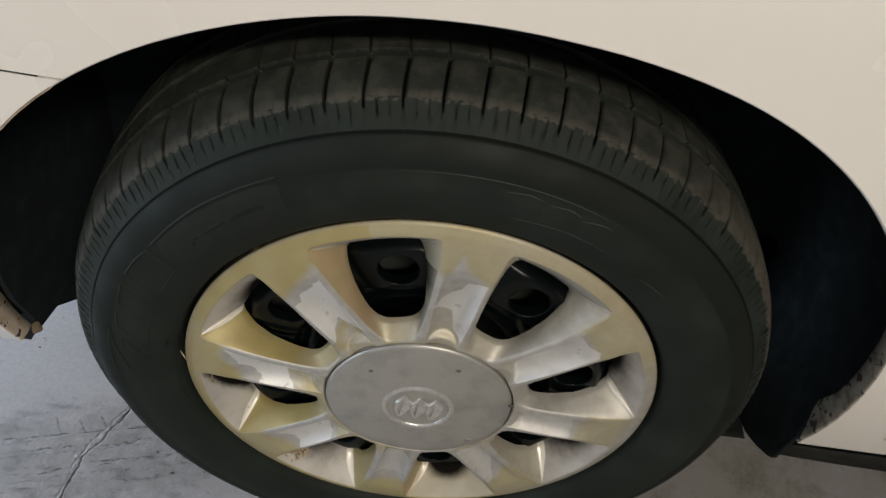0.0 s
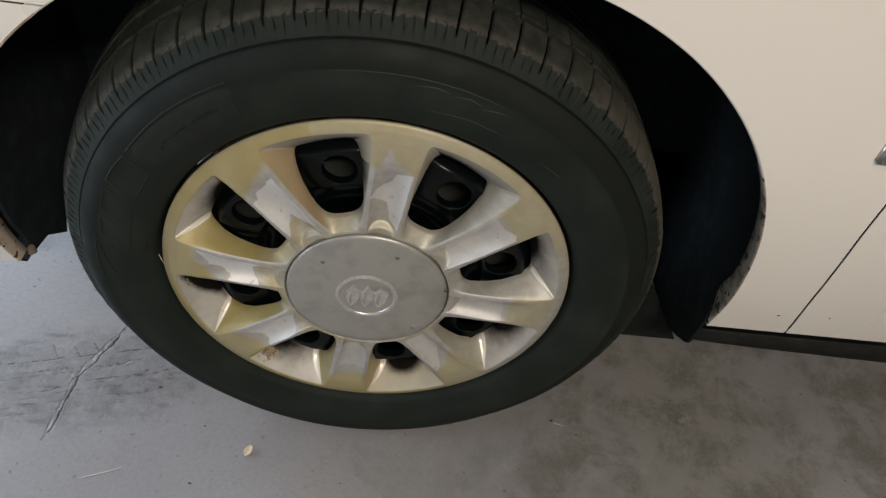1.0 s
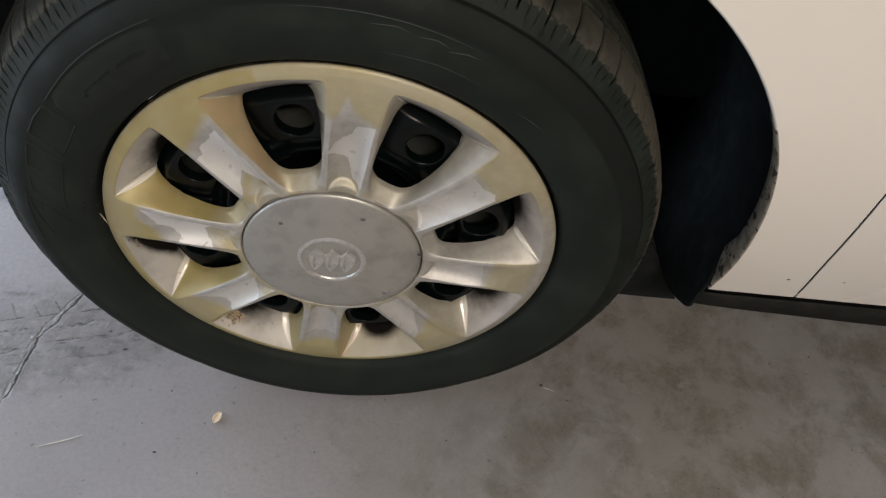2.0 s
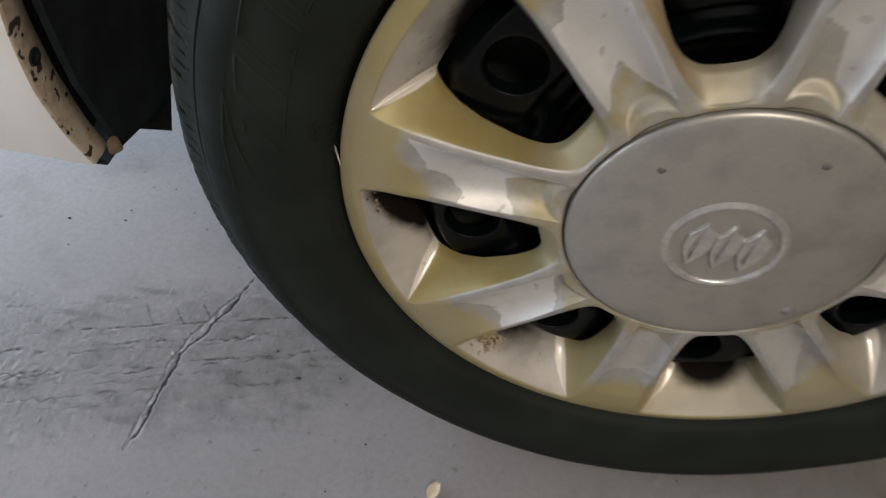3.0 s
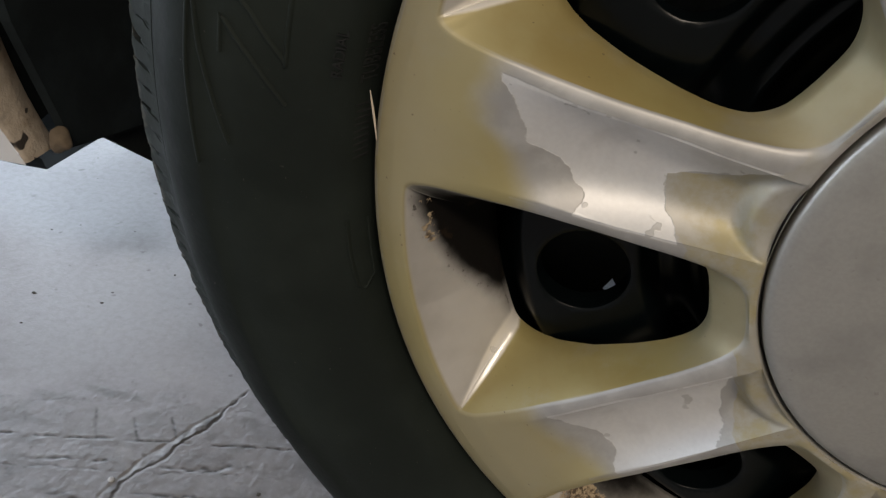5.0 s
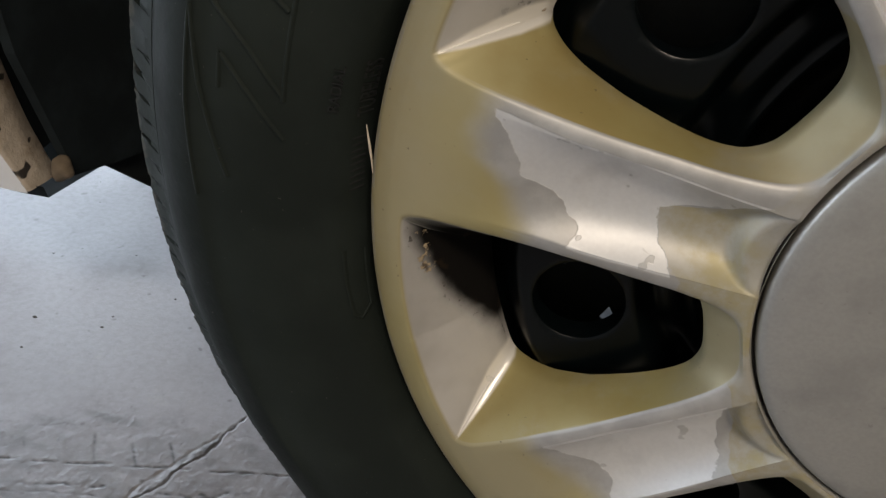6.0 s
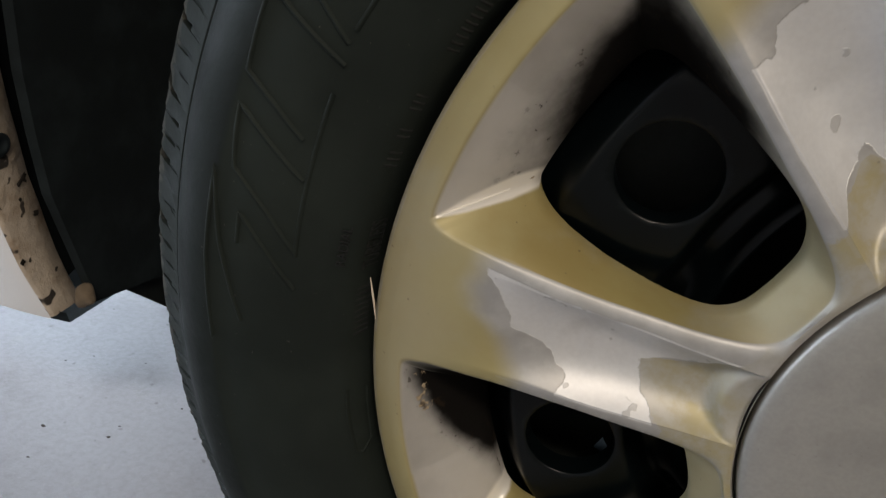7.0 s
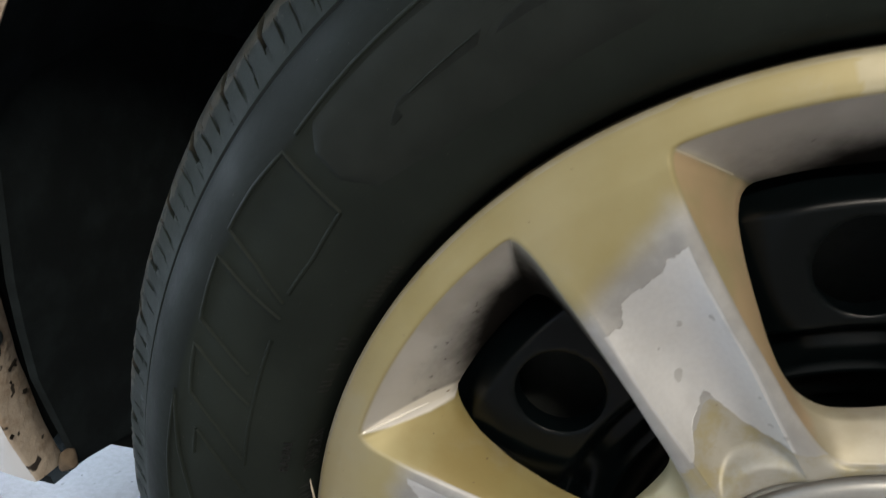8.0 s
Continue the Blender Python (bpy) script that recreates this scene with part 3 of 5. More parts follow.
def flange_spot(name, y, deg, wide, tall, lean, material, label, dome=0.0006, sides=14):
    """A small round or ragged patch on the mud-stained return of the arch's lip."""
    rng = random.Random(int(y * 1e5))
    rough = 0.0 if sides > 20 else 0.35
    bm = bmesh.new()
    rings = []
    for size, high in ((1.0, 0.0), (0.92, dome), (0.55, dome), (0.50, 0.4 * dome if sides > 20 else dome)):
        ring = []
        for i in range(sides):
            k = 2 * math.pi * i / sides
            u, v = size * wide * math.cos(k), size * tall * math.sin(k)
            u, v = u * math.cos(lean) - v * math.sin(lean), u * math.sin(lean) + v * math.cos(lean)
            f = 1 + rough * math.sin(i * 2.3 + wide * 9000) * rng.uniform(0.4, 1.0)
            ring.append(bm.verts.new(on_flange(y + u * f, deg - math.degrees(v * f / 0.41), high)))
        rings.append(ring)
    for ra, rb in zip(rings, rings[1:]):
        for i in range(sides):
            j = (i + 1) % sides
            bm.faces.new((ra[i], ra[j], rb[j], rb[i]))
    bm.faces.new(rings[-1])
    bmesh.ops.recalc_face_normals(bm, faces=bm.faces[:])
    return part(name, bm, material, car, label)


flange_spot("plug", 0.0350, -87.2, 0.0062, 0.0058, 0.0, PLUG, "round black plastic plug in the arch edge", 0.0008, 28)
for y, deg, wide, tall, lean in ((0.0452, -90.0, 0.0040, 0.0013, -0.7), (0.0512, -92.7, 0.0018, 0.0016, 0.0), (0.0378, -95.6, 0.0015, 0.0015, 0.0), (0.0290, -88.9, 0.0020, 0.0012, 0.3), (0.0302, -84.7, 0.0010, 0.0012, 0.0), (0.0430, -91.3, 0.0008, 0.0010, 0.0)):
    flange_spot("mud_fleck", y, deg, wide, tall, lean, MARK, "dark dried mud fleck", 0.0003, 11)


def liner():
    rows = []
    ang = np.linspace(-99, 104, 90)
    for y, dr in ((0.0165, 0.0035), (0.030, 0.004), (0.06, 0.012), (0.14, 0.02), (0.30, 0.01), (0.30, -0.20)):
        row = []
        for a in ang:
            r = lip_radius(a) + min(dr, lerp([(60, 0.02), (80, 0.0065), (110, 0.0065)], a))
            x, z = r * math.sin(radians(a)), r * math.cos(radians(a))
            row.append((x, y + (panel_y(x, z) - 0.012 if y < 0.1 else 0), z + HUB))
        rows.append(row)
    bm = from_grid(rows)
    return part("wheelhouse_liner", bm, LINER, car, "matt black wheelhouse liner")


liner()


def upright(name, prof, x0, x1, material, label):
    """A sheet across the car in front of the wheel, from its (y, z) outline."""
    bm = bmesh.new()
    ends = [[bm.verts.new((x, y, z + HUB)) for y, z in prof] for x in (x0, x1)]
    for i in range(len(prof)):
        j = (i + 1) % len(prof)
        bm.faces.new((ends[0][i], ends[0][j], ends[1][j], ends[1][i]))
    bm.faces.new(ends[1])
    bm.faces.new(ends[0][::-1])
    bmesh.ops.recalc_face_normals(bm, faces=bm.faces[:])
    return part(name, bm, material, car, label, smooth=False)


FLAP = black_plastic("flap_rubber", 0.0125, 0.9, (0.9, 1.0, 0.95))
upright("splash_wall", [(0.0640, -0.0640), (0.066, -0.0728), (0.101, -0.0806), (0.129, -0.0865), (0.146, -0.0880), (0.1505, -0.0865), (0.153, -0.0830), (0.300, -0.078), (0.300, 0.25), (0.0365, 0.25), (0.0365, 0.055), (0.0395, 0.026), (0.0440, -0.004), (0.0530, -0.031)], -0.3975, -0.392, LINER, "matt black splash wall")
# a slot with a rounded top is left between the flap and the wall behind it
upright("splash_flap", [(0.094, -0.080), (0.102, -0.0865), (0.150, -0.1275), (0.1640, -0.0965), (0.1658, -0.0915), (0.1700, -0.0890), (0.300, -0.086), (0.300, 0.0), (0.094, 0.0)],
        -0.4015, -0.3985, FLAP, "dark grey rubber splash flap")
# the rear flap hangs from the liner and bends forward to its slanted lower edge
rows = []
for v in np.linspace(0, 1, 12):
    row = []
    for u in np.linspace(0, 1, 16) ** 1.6:
        deep = 0.050 + 0.25 * u
        low = lerp([(0.050, -0.110), (0.054, -0.1175), (0.060, -0.1225), (0.085, -0.140), (0.110, -0.152), (0.150, -0.160), (0.300, -0.165)], deep)
        z = 0.02 + v * (low - 0.02)
        edge = lerp([(-0.090, 0.0490), (-0.062, 0.0485), (-0.047, 0.0550), (-0.030, 0.0630), (0.02, 0.066)], z)
        row.append((lerp([(-0.165, 0.4155), (-0.10, 0.4175), (-0.06, 0.4210), (-0.03, 0.4255), (0.0, 0.4295), (0.02, 0.4325)], z), edge + (deep - 0.050) * (0.30 - edge) / 0.25, z + HUB))
    rows.append(row)
bm = from_grid(rows)
for g in bmesh.ops.extrude_face_region(bm, geom=bm.faces[:])["geom"]:
    if isinstance(g, bmesh.types.BMVert):
        g.co.x += 0.003
bmesh.ops.recalc_face_normals(bm, faces=bm.faces[:])
part("rear_flap", bm, LINER, car, "matt black flap at the rear of the arch")
# the sill strip butts against the flap
SILL_SHAPE = [(0.4205, -0.1180, -0.0795), (0.45, -0.1205, -0.0805), (0.50, -0.1230, -0.0810), (0.64, -0.1280, -0.0810), (0.80, -0.1320, -0.0810), (1.5, -0.1320, -0.0810)]
rows = []
for x, low, top in SILL_SHAPE:
    rows.append([(x, y, z + HUB) for y, z in ((0.0500, top - 0.0055), (0.0515, top - 0.004), (0.0530, top - 0.005), (0.0540, top - 0.020), (0.110, top - 0.020), (0.110, low), (0.063, low), (0.0560, low + 0.005))])
bm = from_grid(rows, closed=True)
bm.verts.ensure_lookup_table()
bm.faces.new(bm.verts[:8])
bm.faces.new(bm.verts[-8:][::-1])
bmesh.ops.recalc_face_normals(bm, faces=bm.faces[:])
part("sill_trim", bm, SILL, car, "black plastic sill strip")
bm = bmesh.new()
box(bm, (-0.30, 0.30, -0.08 + HUB), (1.5, 1.60, 0.0 + HUB))
part("underbody", bm, LINER, car, "dark underside", smooth=False)
bm = bmesh.new()
shape = [(0.300, 0.066), (0.466, 0.066), (0.446, 0.100), (0.420, 0.138), (0.398, 0.172), (0.370, 0.200), (0.300, 0.200)]
ends = [[bm.verts.new((x, y, z)) for x, z in shape] for y in (0.152, 0.158)]
bm.faces.new(ends[0])
bm.faces.new(ends[1][::-1])
for i in range(len(shape)):
    bm.faces.new((ends[0][i], ends[1][i], ends[1][(i + 1) % len(shape)], ends[0][(i + 1) % len(shape)]))
bmesh.ops.recalc_face_normals(bm, faces=bm.faces[:])
part("inner_splash_panel", bm, FLAP, car, "dark plastic panel behind the wheel", smooth=False)
for x, z, r in ((0.4962, 0.2737, 0.0022), (0.5582, 0.2786, 0.0018)):
    bm = lathe([(r, 0.0003), (0.9 * r, -0.0002), (0.0002, -0.0003)], 9, (x, panel_y(x, z - HUB), z))
    for v in bm.verts:
        v.co.z = z + (v.co.z - z) * (0.55 if v.co.x < x else 0.4)
    part("paint_chip", bm, MARK, car, "small dark paint chip")
# unseen block added behind the tyre to darken the floor there
bm = bmesh.new()
box(bm, (0.14, 0.225, 0.035), (0.22, 1.50, 0.24))
bmesh.ops.bevel(bm, geom=bm.edges[:], offset=0.012, segments=2, affect="EDGES")
part("light_block", bm, LINER, car, "unseen dark block added under the car to keep light off the floor")
# the bonnet, alike on both sides
rows = []
for f in (0, 0.02, 0.06, 0.18, 0.35, 0.5, 0.65, 0.82, 0.94, 0.98, 1.0):
    rise = 0.10 * math.sin(min(1.0, min(f, 1 - f) * 1.6 / 0.9) * math.pi / 2)
    rows.append([(x, panel_y(x, 0.66) * (1 - f) + (1.712 - panel_y(x, 0.66)) * f, HUB + 0.66 + rise) for x in np.linspace(-0.98, 1.5, 34)])
part("bonnet", from_grid(rows), PAINT, car)


# ---- the wheel: steel disc, tyre, hubcap ----
HOLE = -17.4
SPOTS = [(0.1457 * math.sin(radians(a)), 0.1457 * math.cos(radians(a))) for a in (-14.8, 32.0, 77, 121, 166, -151, -107.9, -61.3)]


def steel_disc():
    """The pressed disc behind the hubcap, with eight round vents."""
    prof = [(0.205, 0.050), (0.204, 0.034), (0.199, 0.030), (0.192, 0.032), (0.186, 0.038), (0.180, 0.036), (0.1745, 0.029), (0.1710, 0.0230), (0.1690, 0.0205)]
    prof += [(r, 0.0190) for r in np.arange(0.1675, 0.1255, -0.0015)]
    prof += [(0.1240, 0.0205), (0.1215, 0.0255), (0.1190, 0.0285), (0.1172, 0.0288), (0.1150, 0.0262), (0.1130, 0.0258), (0.1085, 0.0275), (0.1068, 0.0290), (0.1050, 0.0268), (0.1032, 0.0270), (0.1000, 0.0380), (0.0880, 0.0430), (0.0850, 0.0440), (0.0820, 0.0500), (0.04, 0.055), (0.0005, 0.055)]
    seg = 480
    rows = [[] for _ in prof]
    for i, (r, y) in enumerate(prof):
        for k in range(seg):
            th = 2 * math.pi * k / seg
            x, z = r * math.sin(th), r * math.cos(th)
            near = min(math.hypot(x - a, z - b) for a, b in SPOTS)
            dy = 0.014 * max(0.0, min(1.0, (near - 0.029) / 0.026)) ** 1.5 if 0.11 < r < 0.178 else 0.0
            rows[i].append((x, y + dy, z))
    bm = from_grid(rows, closed=True)
    gone = [f for f in bm.faces if min(math.hypot(f.calc_center_median().x - a, f.calc_center_median().z - b) for a, b in SPOTS) < 0.0179]
    bmesh.ops.delete(bm, geom=gone, context="FACES")
    # round off the cut edge and turn it inwards
    rim = [e for e in bm.edges if e.is_boundary and 0.12 < math.hypot(e.verts[0].co.x, e.verts[0].co.z) < 0.175]
    for v in {v for e in rim for v in e.verts}:
        a, b = min(SPOTS, key=lambda q: math.hypot(v.co.x - q[0], v.co.z - q[1]))
        k = 0.0177 / math.hypot(v.co.x - a, v.co.z - b)
        v.co.x, v.co.z = a + (v.co.x - a) * k, b + (v.co.z - b) * k
    for deep, k in ((0.0006, 0.985), (0.010, 0.985)):
        got = bmesh.ops.extrude_edge_only(bm, edges=rim)["geom"]
        for v in [g for g in got if isinstance(g, bmesh.types.BMVert)]:
            a, b = min(SPOTS, key=lambda q: math.hypot(v.co.x - q[0], v.co.z - q[1]))
            f = 0.0177 * k / math.hypot(v.co.x - a, v.co.z - b)
            v.co = Vector((a + (v.co.x - a) * f, v.co.y + deep, b + (v.co.z - b) * f))
        rim = [g for g in got if isinstance(g, bmesh.types.BMEdge)]
    bmesh.ops.recalc_face_normals(bm, faces=bm.faces[:])
    return bm


wheel = part("wheel", steel_disc(), STEEL, car, "front wheel with a black steel disc")
wheel.location = (0, 0, HUB)
shield = lathe([(0.188, 0.085), (0.186, 0.079)] + [(r, 0.078) for r in np.arange(0.184, 0.09, -0.001)] + [(0.0005, 0.078)], 540)
# a small three-cornered gap in it
GAP = [Vector((-0.1239, 0.078, -0.0919)), Vector((-0.1207, 0.078, -0.0851)), Vector((-0.1122, 0.078, -0.0975))]
mid = (GAP[0] + GAP[1] + GAP[2]) / 3
for i in range(3):
    side = (GAP[(i + 1) % 3] - GAP[i]).cross(Vector((0, 1, 0)))
    faces = [f for f in shield.faces if (f.calc_center_median() - mid).length < 0.014]
    geom = list({v for f in faces for v in f.verts}) + list({e for f in faces for e in f.edges}) + faces
    bmesh.ops.bisect_plane(shield, geom=geom, dist=1e-6, plane_co=GAP[i], plane_no=side)
sides = [((GAP[(i + 1) % 3] - GAP[i]).cross(Vector((0, 1, 0))), GAP[i]) for i in range(3)]
gone = []
for f in shield.faces:
    c = f.calc_center_median()
    if (c - mid).length < 0.014 and len({(c - p).dot(n) > 0 for n, p in sides}) == 1:
        gone.append(f)
bmesh.ops.delete(shield, geom=gone, context="FACES")
part("brake_shield", shield, plain("dull_brake_steel", (0.040, 0.044, 0.040), 0.6), wheel, "dark brake shield")
arm = bmesh.new()
box(arm, (-0.25, 0.235, 0.036), (0.20, 0.265, 0.079))
bmesh.ops.bevel(arm, geom=arm.edges[:], offset=0.008, segments=2, affect="EDGES")
part("suspension_arm", arm, LINER, car, "dark lower suspension arm")

PITCHES = 74


def tyre():
    prof = [(0.2130, 0.026), (0.2170, 0.016), (0.2192, 0.0085), (0.2212, 0.0020), (0.2238, -0.0030), (0.2270, -0.0062), (0.2300, -0.0076),
            (0.2360, -0.0100), (0.2440, -0.0120), (0.2520, -0.0132), (0.2600, -0.0138), (0.2680, -0.0136), (0.2745, -0.0126),
            (0.2760, -0.0129), (0.2785, -0.0126), (0.2860, -0.0100), (0.2920, -0.0062), (0.2960, -0.0024), (0.2970, -0.0014),
            (0.2974, 0.0010), (0.2984, 0.0014), (0.2990, 0.0014), (0.3004, 0.0028), (0.3035, 0.0056), (0.3070, 0.0086), (0.3108, 0.0116), (0.3138, 0.0142), (0.3146, 0.0152), (0.3155, 0.0166),
            (0.3178, 0.0210), (0.3197, 0.0255), (0.3215, 0.0315), (0.3227, 0.0370), (0.3236, 0.0430), (0.3241, 0.0470),
            (0.3170, 0.0478), (0.3170, 0.0552), (0.3248, 0.0560), (0.3254, 0.0700), (0.3256, 0.0840), (0.3180, 0.0848), (0.3180, 0.0922),
            (0.3256, 0.0930), (0.3254, 0.1080), (0.3248, 0.1220), (0.3170, 0.1228), (0.3170, 0.1302), (0.3240, 0.1310), (0.3200, 0.1600),
            (0.3100, 0.1850), (0.2800, 0.2000), (0.2300, 0.1950), (0.2150, 0.1800)]
    cols = (0.0, 0.014, 0.022, 0.085, 0.093, 0.17, 0.30, 0.36, 0.368, 0.42, 0.428, 0.54, 0.68, 0.688, 0.74, 0.748, 0.87)
    rng = random.Random(4)
    bm = bmesh.new()
    lay, groove_shade, band, dusty = (bm.verts.layers.float.new(k) for k in ("tread", "groove_shade", "band", "dusty"))
    grid = []
    wear = [rng.uniform(-0.0006, 0.0006) for _ in range(PITCHES)]
    for r, y in prof:
        row = []
        for p in range(PITCHES):
            for c, f in enumerate(cols):
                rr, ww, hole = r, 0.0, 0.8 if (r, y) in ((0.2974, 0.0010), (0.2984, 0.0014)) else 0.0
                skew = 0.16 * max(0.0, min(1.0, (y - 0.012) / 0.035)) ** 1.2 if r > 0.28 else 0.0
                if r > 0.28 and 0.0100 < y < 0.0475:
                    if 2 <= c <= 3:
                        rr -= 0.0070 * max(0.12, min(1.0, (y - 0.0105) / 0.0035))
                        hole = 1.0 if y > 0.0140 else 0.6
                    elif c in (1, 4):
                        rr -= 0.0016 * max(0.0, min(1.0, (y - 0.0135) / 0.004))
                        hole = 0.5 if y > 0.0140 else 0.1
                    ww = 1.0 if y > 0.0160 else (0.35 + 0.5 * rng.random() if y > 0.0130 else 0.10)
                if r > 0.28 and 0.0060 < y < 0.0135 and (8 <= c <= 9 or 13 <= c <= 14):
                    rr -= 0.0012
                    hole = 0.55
                if 0.0560 <= y < 0.0845 or 0.0930 <= y < 0.1225:
                    ww = 0.7
                    if 2 <= c <= 3 and y in (0.0560, 0.0700, 0.1080, 0.1220):
                        rr -= 0.004
                if y > 0.02:
                    rr += wear[p]
                elif r > 0.29 and y > 0.005:
                    # the worn lip is ragged
                    rr += rng.uniform(-0.0010, 0.0006)
                th = 2 * math.pi * (p + f + skew) / PITCHES
                x, z = rr * math.sin(th), rr * math.cos(th)
                # flattened where it stands, and bulging a little there
                if z < -HUB + 0.0005:
                    z = -HUB + 0.0005
                x, z = x - 0.07 * max(0.0, y), max(z + 0.05 * max(0.0, y), -HUB + 0.0005)
                v = bm.verts.new((x, y - 0.004 * max(0.0, -z / 0.3 - 0.8) / 0.2 * (1 if y < 0.02 else 0), z))
                v[lay], v[groove_shade] = ww, hole
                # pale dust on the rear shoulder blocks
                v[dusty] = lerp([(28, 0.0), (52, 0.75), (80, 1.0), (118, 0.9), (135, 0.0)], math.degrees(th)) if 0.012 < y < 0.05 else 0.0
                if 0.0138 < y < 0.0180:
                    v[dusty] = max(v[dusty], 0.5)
                v[band] = 1.0 if 0.2780 < r < 0.2975 and y < 0.003 else 0.0
                row.append(v)
        grid.append(row)
    n = len(grid[0])
    for a, b in zip(grid, grid[1:]):
        for j in range(n):
            k = (j + 1) % n
            bm.faces.new((a[j], a[k], b[k], b[j]))
    bmesh.ops.recalc_face_normals(bm, faces=bm.faces[:])
    return bm


tyre_ob = part("tyre", tyre(), RUBBER, wheel, "dusty black rubber tyre with worn shoulder blocks")
tyre_ob.data.polygons.foreach_set("use_smooth", [True] * len(tyre_ob.data.polygons))
tyre_ob.data.set_sharp_from_angle(angle=radians(35))

# outlines of one hole of the hubcap: (radius, half angle), from the hub end to the middle of the outer arc
FACE = [(0.0908, 0.0), (0.0911, 3.0), (0.0921, 5.6), (0.0946, 7.7), (0.0988, 9.3), (0.1050, 10.6), (0.1150, 11.9), (0.1280, 12.9), (0.1420, 13.8),
        (0.1560, 14.4), (0.1700, 14.8), (0.1840, 15.05), (0.1950, 15.1), (0.2010, 14.9), (0.2040, 14.55), (0.2053, 13.9), (0.2056, 12.5),
        (0.2057, 10.0), (0.2058, 7.0), (0.2058, 3.5), (0.2058, 0.0)]
OPEN = [(0.1015, 0.0), (0.1018, 3.0), (0.1026, 5.6), (0.1042, 7.6), (0.1072, 9.5), (0.1115, 10.9), (0.1190, 11.8), (0.1300, 12.1), (0.1420, 12.0),
        (0.1530, 11.8), (0.1620, 11.5), (0.1700, 11.0), (0.1755, 10.2), (0.1778, 9.5), (0.1788, 8.9), (0.1792, 8.2), (0.1793, 7.2),
        (0.1793, 5.8), (0.1793, 4.0), (0.1793, 2.0), (0.1793, 0.0)]
DEEP = [(0.1015, 0.000), (0.112, 0.0022), (0.130, 0.0042), (0.147, 0.0068), (0.162, 0.0125), (0.172, 0.0188), (0.1793, 0.0240)]


# half the width of a spoke's channel from ridge to ridge, along the radius
RIDGE = [(0.088, 0.0140), (0.11, 0.0150), (0.135, 0.0167), (0.16, 0.0172), (0.185, 0.0185), (0.22, 0.0190)]
# where the lacquer has peeled, spoke by spoke: (sideways in mm, radius) of the torn outer edge, of the inner edge, and of the thinned zone beyond
PEELED = [
    ([(-17, 0.1604), (-12.3, 0.1600), (-8.6, 0.1676), (4, 0.1714), (15, 0.1760)], [(-14.6, 0.109), (-10.5, 0.1165), (-1.5, 0.1243), (1.7, 0.1188), (6, 0.108), (17, 0.098)], [(-20, 0.172), (-7, 0.179), (9, 0.184), (20, 0.190)]),
    ([(-17, 0.140), (0, 0.156), (2.9, 0.1666), (17, 0.1697)], [(-17, 0.135), (0, 0.125), (7, 0.102), (17, 0.100)], [(-14, 0.175), (-8, 0.198), (0, 0.182), (17, 0.172)]),
    ([(-18, 0.170), (0, 0.171), (11, 0.1758), (18, 0.176)], [(-17, 0.112), (11, 0.0925), (17, 0.095)], [(-20, 0.178), (0, 0.176), (13, 0.177)]),
    ([(-17, 0.150), (17, 0.155)], [(-17, 0.110), (17, 0.100)], [(-20, 0.166), (0, 0.160), (20, 0.164)]),
    ([(-12, 0.110), (-3.5, 0.1356), (11, 0.164), (17, 0.170)], [(-12, 0.102), (17, 0.095)], [(-17, 0.145), (-3, 0.155), (6, 0.167), (17, 0.172)]),
    ([(-17, 0.146), (17, 0.155)], [(-17, 0.110), (17, 0.102)], [(-24, 0.161), (15, 0.170)]),
    ([(-17, 0.157), (-7, 0.1523), (4, 0.158), (18, 0.170)], [(-15, 0.113), (-9.7, 0.109), (0, 0.104), (18, 0.096)], [(-17, 0.160), (-7.6, 0.1647), (6, 0.172), (18, 0.177)]),
    ([(-17, 0.150), (-12, 0.1455), (-8, 0.151), (-3, 0.156), (0, 0.167), (8, 0.171), (17, 0.1795)], [(-17, 0.114), (-14, 0.1163), (-8, 0.1233), (1.5, 0.1243), (8, 0.105), (17, 0.095)], [(-17, 0.166), (-5, 0.172), (3, 0.183), (12, 0.185), (18, 0.182)]),
]


def face_y(r):
    return lerp([(0.0880, -0.0120), (0.0896, -0.0125), (0.12, -0.0122), (0.15, -0.0112), (0.18, -0.0090), (0.200, -0.0062), (0.210, -0.0036), (0.2150, -0.0014), (0.2175, 0.0)], r)


def refine(table, times=2):
    pts = np.array(table)
    for _ in range(times):
        mid = [pts[0]]
        for i in range(len(pts) - 1):
            p0, p1, p2, p3 = pts[max(0, i - 1)], pts[i], pts[i + 1], pts[min(len(pts) - 1, i + 2)]
            mid += [(-p0 + 9 * p1 + 9 * p2 - p3) / 16, p2]
        pts = np.array(mid)
    return [tuple(p) for p in pts]


